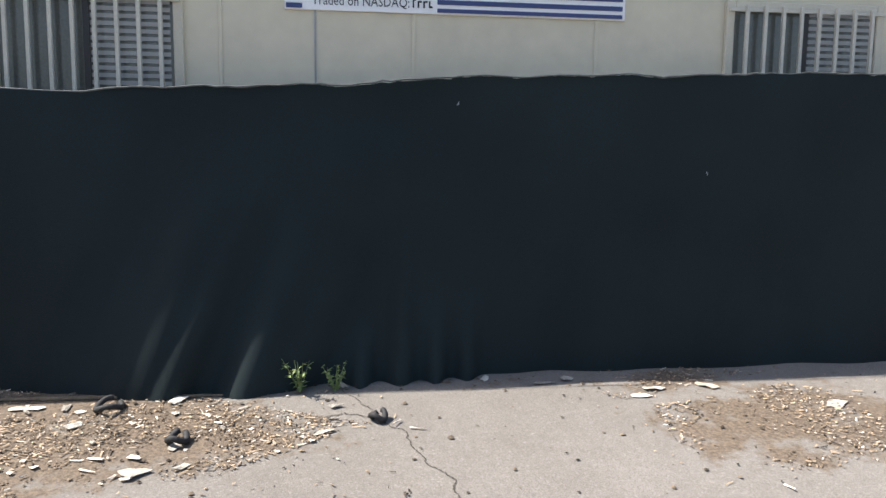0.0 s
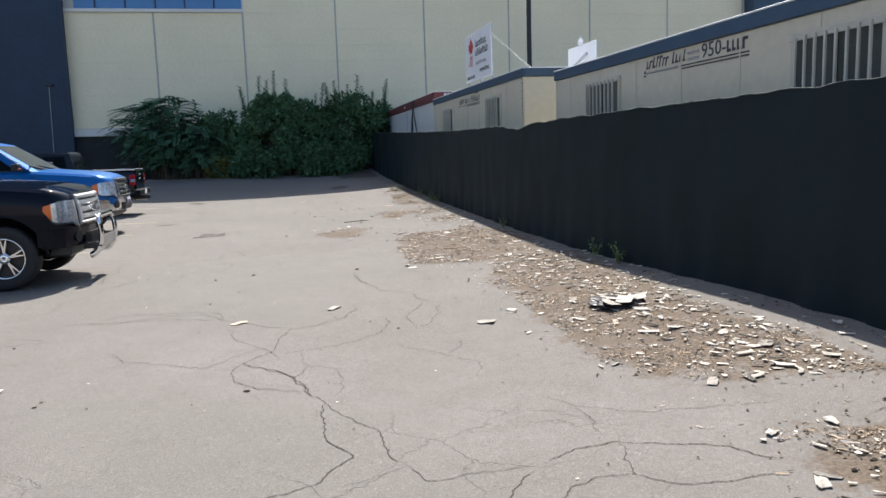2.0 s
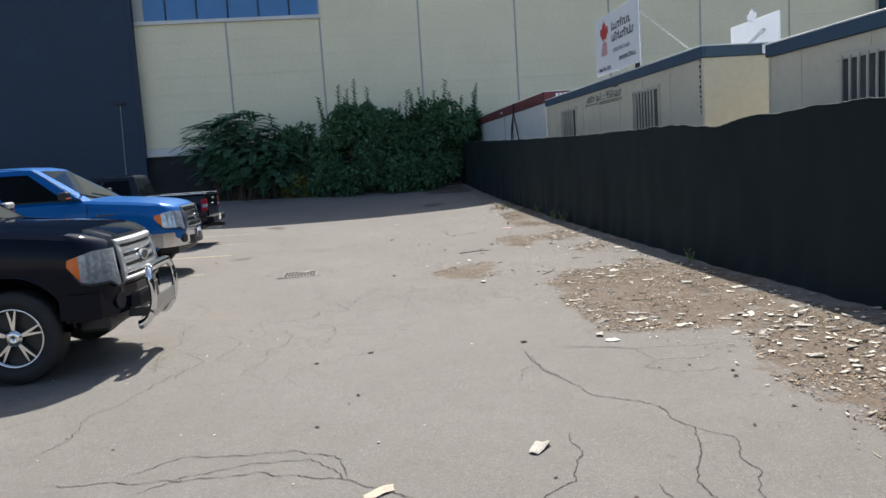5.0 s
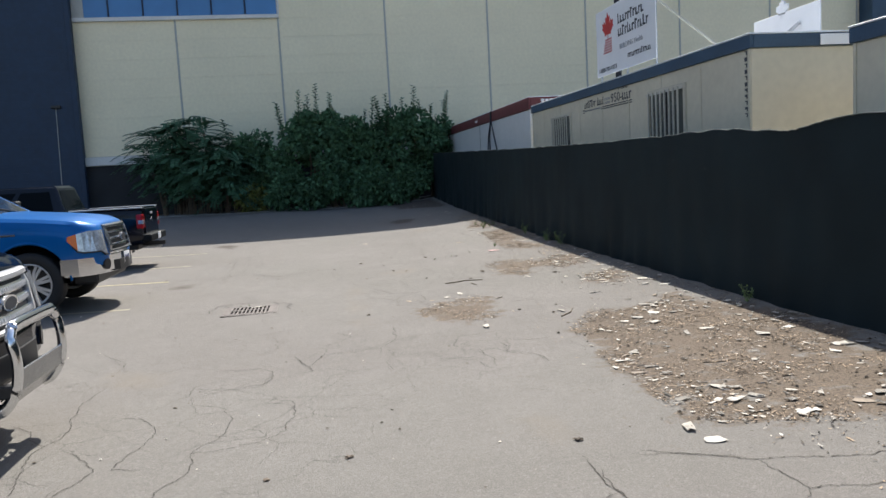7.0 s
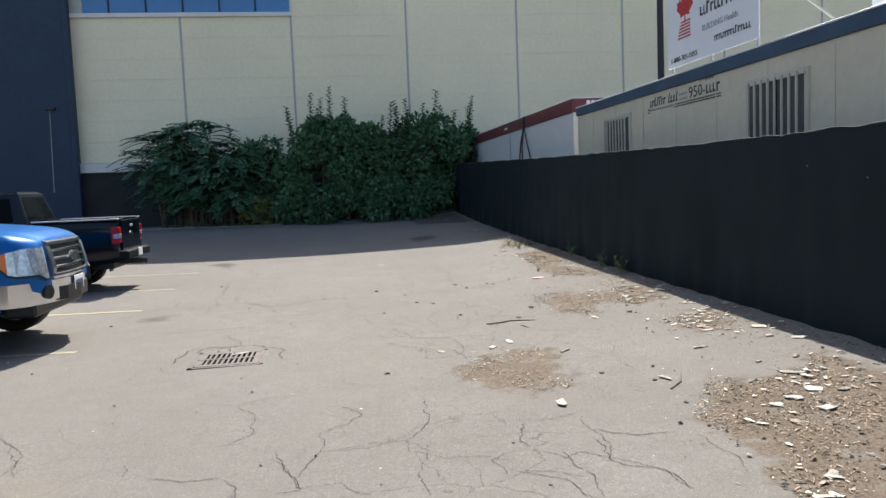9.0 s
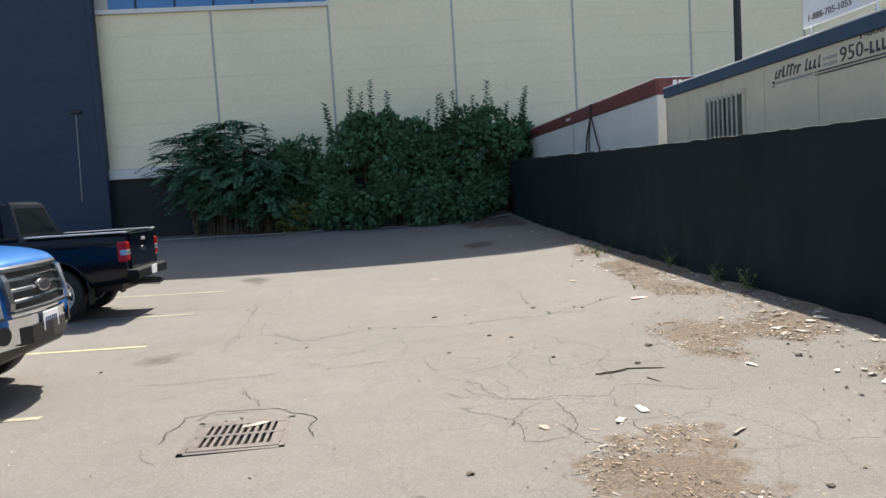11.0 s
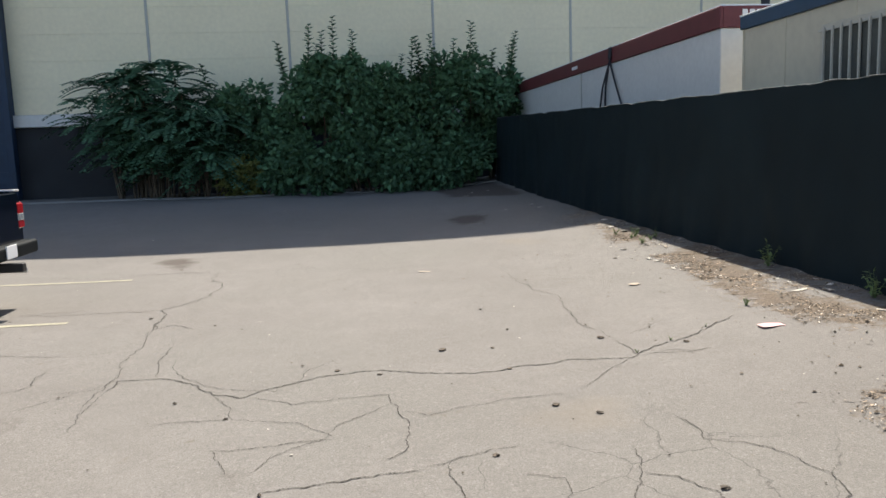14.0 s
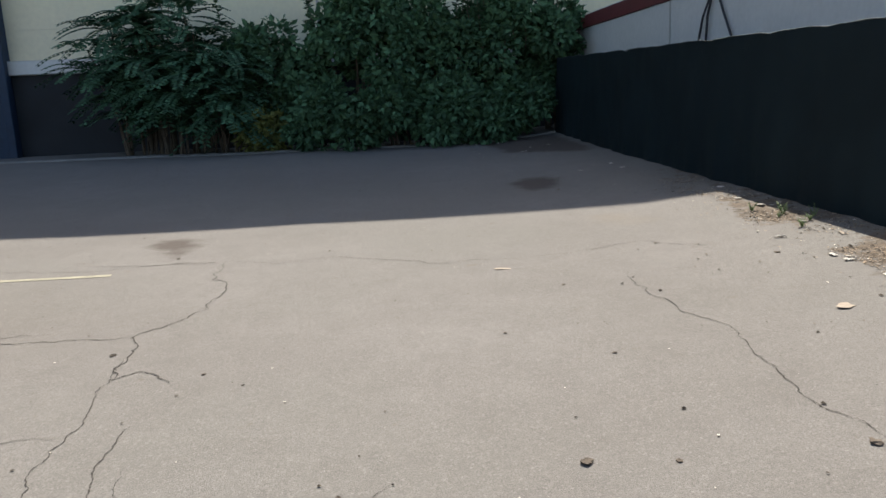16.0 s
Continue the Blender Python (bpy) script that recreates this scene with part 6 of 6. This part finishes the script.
def scrap(seed, size):
    """A flat crumpled scrap with a ragged outline and slight thickness."""
    r = random.Random(seed)
    n = r.choice((8, 9, 11))
    long = r.uniform(0.5, 0.85)
    pts = []
    for k in range(n):
        a = 2 * math.pi * (k + r.uniform(-0.25, 0.25)) / n
        q = size * (1 / max(abs(math.cos(a)), abs(math.sin(a)), 0.72)) * r.uniform(0.6, 0.95)
        pts.append((q * math.cos(a), q * long * math.sin(a), r.uniform(0, 0.007)))
    bm = bmesh.new()
    c = bm.verts.new((0, 0, 0.004 + r.uniform(0, 0.006)))
    cl = bm.verts.new((0, 0, 0.002))
    up = [bm.verts.new((x, y, z + 0.002)) for x, y, z in pts]
    lo = [bm.verts.new((x, y, z)) for x, y, z in pts]
    for k in range(n):
        j = (k + 1) % n
        bm.faces.new((c, up[k], up[j])), bm.faces.new((cl, lo[j], lo[k])), bm.faces.new((up[k], lo[k], lo[j], up[j]))
    me = bpy.data.meshes.new("scrap")
    bm.to_mesh(me)
    bm.free()
    return me


def clod(seed, size):
    r = random.Random(seed)
    bm = bmesh.new()
    bmesh.ops.create_icosphere(bm, subdivisions=2, radius=size)
    for v in bm.verts:
        v.co *= 1 + 0.8 * noise.noise(v.co * (1.9 / size) + Vector((seed, 0, 0)))
        v.co.z = max(-0.15 * size, v.co.z * 0.4)
    me = bpy.data.meshes.new("clod")
    bm.to_mesh(me)
    bm.free()
    me.materials.append(STONE)
    return me


SCRAPS = []
for k in range(12):
    me = scrap(200 + k, 0.1)
    me.materials.append(CARD if k in (3, 9) else PAPER)
    SCRAPS.append(me)
rng = random.Random(77)


def drop(x, y, size, k=None, flat=1.0):
    ob = new("paper_scrap", SCRAPS[rng.randrange(12) if k is None else k])
    ob.matrix_world = pose(x, y, gz(x, y) + 0.004, rng.uniform(-4, 4), rng.uniform(-4, 4), rng.uniform(0, 360)) @ Matrix.Diagonal((size * rng.uniform(0.8, 1.25), size * rng.uniform(0.4, 1.0), flat * rng.uniform(0.6, 2.2), 1))
    tagged(ob, "weathered white scrap of paper board on the asphalt", "litter", "paper scraps by the fence")


SPOTS = [(3.16, -6.15), (3.52, -5.78), (3.94, -6.48), (4.15, -6.79), (4.66, -7.88), (4.78, -7.97), (4.33, -8.54), (4.47, -7.23), (4.69, -7.57), (3.57, -1.79), (3.82, -9.84), (4.28, -10.22), (4.25, -9.33), (0.9, -5.26), (4.52, -4.61), (4.95, -2.36), (4.25, -7.23), (-0.7, -7.0), (1.85, -4.9)]
SPOTS_B = [(4.5, -12.33), (4.35, -11.39), (4.33, -11.74), (4.46, -12.91), (4.55, -13.12), (4.5, -13.83), (5.5, -12.25), (5.45, -12.72), (5.35, -13.84), (4.79, -12.6), (5.07, -11.41), (4.81, -11.69), (4.87, -11.13), (4.21, -10.26), (3.76, -9.88), (4.04, -10.94), (5.03, -11.99), (5.13, -12.63), (4.96, -13.01), (5.03, -13.39), (5.16, -11.06), (5.13, -10.78), (4.75, -13.95), (5.55, -15.6), (5.3, -16.9), (4.95, -17.5), (5.5, -16.1)]
SPOTS_C = [(3.25, -0.86), (3.53, -2.1), (4.96, -0.55), (4.64, -0.64), (4.16, -1.3), (4.8, -1.39), (3.04, -2.7), (3.0, -2.45), (3.77, 3.93), (3.0, 2.6), (3.82, 0.49), (4.35, -0.2), (4.12, -0.25), (4.22, -2.45), (3.79, -2.49), (2.49, 1.08), (3.81, 0.48), (3.74, 0.14), (3.44, 1.38), (4.33, 1.12), (4.22, 0.69), (4.49, 2.73), (4.97, 2.62), (4.12, 2.16), (2.61, 3.22), (3.73, 9.19), (1.81, 11.24), (2.4, 3.05), (1.9, 3.1)]
for x, y in SPOTS:
    drop(x, y, rng.uniform(0.65, 1.1))
for x, y in SPOTS_B:
    drop(x, y, rng.uniform(0.6, 0.95))
for x, y in SPOTS_C:
    drop(x, y, rng.uniform(0.55, 0.95))
bits = bmesh.new()
for i in range(1700):
    p = PATCHES[(0, 3, 3, 4, 3, 3, 0, 3, 4, 7, 8)[i % 11]]
    x, y = rng.choice(p)
    x2, y2 = rng.choice(p)
    f = rng.random()
    x, y = x * f + x2 * (1 - f) + rng.uniform(-0.3, 0.3), y * f + y2 * (1 - f) + rng.uniform(-0.4, 0.4)
    if not inside(x, y, p) and rng.random() < 0.8:
        continue
    if x > fence_x(y) - 0.15 or not any(inside(x, y, q) for q in PATCHES) and x < 3.3:
        continue
    big = rng.random() < 0.07
    if big:
        drop(x, y, rng.uniform(0.4, 0.75))
    else:
        n0 = len(bits.verts)
        bits.from_mesh(SCRAPS[rng.choice((0, 1, 2, 4, 5, 6, 7))])
        bits.verts.ensure_lookup_table()
        m = pose(x, y, gz(x, y) + 0.006, rng.uniform(-5, 5), rng.uniform(-5, 5), rng.uniform(0, 360)) @ Matrix.Diagonal((rng.choice((0.12, 0.16, 0.2, 0.3, 0.5)), rng.choice((0.08, 0.12, 0.2, 0.3)), rng.uniform(0.4, 1.5), 1))
        for v in bits.verts[n0:]:
            v.co = m @ v.co
# denser flakes on the fence side of the long drift
for i in range(230):
    x, y = rng.gauss(4.65, 0.33), rng.uniform(-8.6, -2.4)
    if x > fence_x(y) - 0.2 or not any(inside(x, y, q) for q in PATCHES):
        continue
    n0 = len(bits.verts)
    bits.from_mesh(SCRAPS[rng.choice((0, 1, 2, 4, 5, 6, 7))])
    bits.verts.ensure_lookup_table()
    m = pose(x, y, gz(x, y) + 0.008, rng.uniform(-9, 9), rng.uniform(-9, 9), rng.uniform(0, 360)) @ Matrix.Diagonal((rng.choice((0.2, 0.25, 0.35, 0.5, 0.8)), rng.uniform(0.12, 0.45), rng.uniform(0.6, 2.0), 1))
    for v in bits.verts[n0:]:
        v.co = m @ v.co
tagged(link("paper_bits", bits, PAPER_BITS), "small torn paper bits strewn through dry litter", "litter", kind="stuff")
for i in range(40):
    y = rng.uniform(-17, 14)
    drop(fence_x(y) - rng.uniform(0.2, 0.6), y, rng.uniform(0.3, 0.9))
for i in range(40):
    y = rng.uniform(-9.5, 7.0)
    drop(fence_x(y) - abs(rng.gauss(0.3, 0.2)) - 0.1, y, rng.uniform(0.25, 0.7))
for i in range(24):
    y = rng.uniform(1.0, 13.0)
    drop(fence_x(y) - rng.uniform(0.2, 1.2), y, rng.uniform(0.2, 0.6))
for i in range(18):
    drop(rng.uniform(3.0, 5.0), rng.uniform(16.5, 22.6), rng.uniform(0.2, 0.6))
pink = new("pink_scrap", scrap(240, 0.13))
pink.data.materials.append(PINK)
pink.matrix_world = pose(4.03, 7.25, gz(4.03, 7.25) + 0.004)
tagged(pink, "faded pink scrap of paper on asphalt", "litter")
leafp = new("pale_paper", scrap(243, 0.13))
leafp.data.materials.append(PAPER)
leafp.matrix_world = pose(-0.12, 3.86, 0.012, 0, 0, 25) @ Matrix.Diagonal((1, 0.5, 0.6, 1))
tagged(leafp, "pale paper scrap lying on the drain grate", "litter")

CLODS = [clod(k, 0.03) for k in range(6)]


def pebble(x, y, s):
    ob = new("clod", CLODS[rng.randrange(6)])
    ob.matrix_world = pose(x, y, gz(x, y) + 0.008 * s, 0, 0, rng.uniform(0, 360)) @ Matrix.Diagonal((s, s, s * 0.8, 1))
    tagged(ob, "small dark clod of dirt on asphalt", "clod", "clods on the asphalt")


for x, y, s in ((1.52, 7.65, 1.4), (1.32, 2.46, 1.2), (2.75, 7.5, 1.3), (3.3, 4.95, 1.7), (2.4, 4.95, 1.0), (0.9, -2.2, 1.2), (1.9, 7.0, 0.8), (1.0, 7.2, 0.8), (0.7, 7.4, 0.9), (2.0, 6.2, 1.1), (2.2, 6.0, 1.0), (1.5, 5.6, 0.9), (2.3, -2.4, 1.3), (4.2, 4.0, 1.4), (3.0, 4.4, 1.2)):
    pebble(x, y, s * 0.7)
for i in range(60):
    pebble(rng.uniform(-3.5, 4.8), rng.uniform(-10, 21), rng.choice((0.25, 0.35, 0.5, 0.7)))


def crumbs(name, spots, sizes, material, label, seed):
    """Many tiny irregular crumbs strewn over given spots, as one loose layer."""
    r = random.Random(seed)
    V, F = [], []
    for x, y in spots:
        if x > fence_x(y) - 0.08:
            continue
        sz = r.uniform(*sizes) * r.choice((0.6, 1, 1, 1.7))
        z, a0, i = gz(x, y) + 0.005, r.uniform(0, 6.283), len(V)
        for k in range(5):
            a = a0 + 1.2566 * k
            V.append((x + sz * math.cos(a) * r.uniform(0.5, 1.3), y + sz * math.sin(a) * r.uniform(0.5, 1.3), z + r.uniform(0, 0.003)))
        V.append((x, y, z + sz * r.uniform(0.3, 0.8)))
        F += [(i + k, i + (k + 1) % 5, i + 5) for k in range(5)]
    me = bpy.data.meshes.new(name)
    me.from_pydata(V, [], F)
    me.materials.append(material)
    tagged(new(name, me), label, "litter", kind="stuff")


spots = []
while len(spots) < 4200:
    x, y = rng.uniform(3.0, 5.6), rng.uniform(-17, 13)
    if any(inside(x, y, p) for p in PATCHES):
        if noise.noise((x * 2.3, y * 2.3, 8)) + rng.uniform(-0.25, 0.25) > 0.0:
            spots.append((x, y))
    elif rng.random() < 0.12 * bez((x - 2.8) / 2):
        spots.append((x, y))
crumbs("dark_crumbs", spots, (0.004, 0.012), CRUMB, "dark crumbs of bark and rotten leaves in the litter", 301)
spots = [(fence_x(y) - abs(rng.gauss(0.16, 0.16)), y) for y in (rng.uniform(-17, 16) for _ in range(2200)) if noise.noise((y * 0.9, 3, 3)) + rng.uniform(-0.3, 0.3) > -0.1]
crumbs("fence_foot_crumbs", spots, (0.004, 0.014), CRUMB, "dark crumbs and leaf bits drifted along the fence foot", 302)
crumbs("asphalt_specks", [(rng.uniform(-5, 5), rng.uniform(-11, 22)) for _ in range(900)], (0.004, 0.011), STONE, "tiny dark specks of dirt scattered over asphalt", 303)
crumbs("pale_specks", [(rng.uniform(-4, 5), rng.uniform(-11, 20)) for _ in range(420)], (0.003, 0.008), CHIP_PALE, "tiny pale bits scattered over asphalt", 304)


def twig(points, rad, seed):
    r = random.Random(seed)
    pts = [(x, y, gz(x, y) + rad * 0.6) for x, y in points]
    tagged(link("twig", tube(pts, [rad] * (len(pts) - 1) + [rad * 0.3], 6), BARK), "thin dry twig on asphalt", "twig", "twigs on the asphalt")


twig([(2.58, 4.22), (2.75, 4.23), (2.87, 4.27), (3.0, 4.22), (3.14, 4.16)], 0.008, 1)
twig([(2.6, 4.19), (2.85, 4.22)], 0.005, 2)
twig([(2.92, 3.95), (2.97, 3.8)], 0.007, 3)
twig([(3.35, 1.1), (3.5, 1.25), (3.62, 1.5)], 0.008, 4)
twig([(5.45, -12.6), (5.42, -13.4), (5.4, -14.25)], 0.014, 5)
twig([(4.9, -12.9), (4.7, -13.4)], 0.009, 6)
for k in range(26):
    x, y = rng.uniform(3.6, 5.3), rng.choice((rng.uniform(-13.5, -9.5), rng.uniform(-8, 1)))
    a = rng.uniform(0, 6.28)
    twig([(x, y), (x + 0.12 * math.cos(a), y + 0.12 * math.sin(a)), (x + 0.26 * math.cos(a + 0.2), y + 0.26 * math.sin(a + 0.2))], 0.005, 10 + k)

# bent hose on the litter, with a scrap of plastic at its end
pts = []
for k in range(15):
    a = math.pi * (0.08 + 0.84 * k / 14)
    x, y = 4.72 - 0.28 * math.sin(a) + 0.28 * (k / 14 - 0.2), -10.02 - 0.62 * k / 14
    pts.append((x, y, gz(x, y) + 0.03))
tagged(link("hose", tube(pts, 0.017, 10), HOSE, smooth=True), "short bent grey hose lying in leaf litter", "hose")
tl = new("plastic_scrap", scrap(250, 0.09))
tl.data.materials.append(TEAL)
tl.matrix_world = pose(5.18, -10.5, gz(5.18, -10.5) + 0.02)
tagged(tl, "crumpled teal plastic scrap in leaf litter", "litter")


def rubber_ring(x, y, seed, size):
    bm = bmesh.new()
    pts = []
    for k in range(17):
        a = 2 * math.pi * k / 18
        pts.append((x + size * math.cos(a), y + size * 0.75 * math.sin(a), gz(x, y) + 0.03 + 0.015 * math.sin(a * 2 + seed)))
    tagged(link("rubber_loop", tube(pts, 0.016, 8, bm), RUBBER, smooth=True), "loose loop of black rubber on the ground", "rubber scrap", "rubber loops")


rubber_ring(5.25, -13.5, 1, 0.085)
rubber_ring(4.8, -13.95, 2, 0.06)
rubber_ring(4.98, -14.93, 3, 0.05)

# split bag of papers
bag = empty("rubbish_heap", pose(4.5, -6.15, gz(4.5, -6.15)), label="split black bag spilling grey papers on leaf litter", category="rubbish")
bm = bmesh.new()
bmesh.ops.create_icosphere(bm, subdivisions=4, radius=0.3)
for v in bm.verts:
    n = noise.noise(v.co * 5) + 0.5 * noise.noise(v.co * 13)
    v.co = Vector((v.co.x * 0.95, v.co.y * 0.85, max(0.0, v.co.z * 0.22))) * (1 + 0.4 * n)
part("bag", bm, BLACKBAG, bag)
for k in range(7):
    ob = new("sheet", SCRAPS[(0, 1, 2, 4, 5, 6)[k % 6]])
    ob.parent = bag
    ob.matrix_basis = pose(rng.uniform(-0.18, 0.18), rng.uniform(-0.2, 0.2), 0.035 + 0.006 * k, rng.uniform(-12, 12), rng.uniform(-12, 12), rng.uniform(0, 360)) @ Matrix.Diagonal((1.3, 1.2, 1, 1))
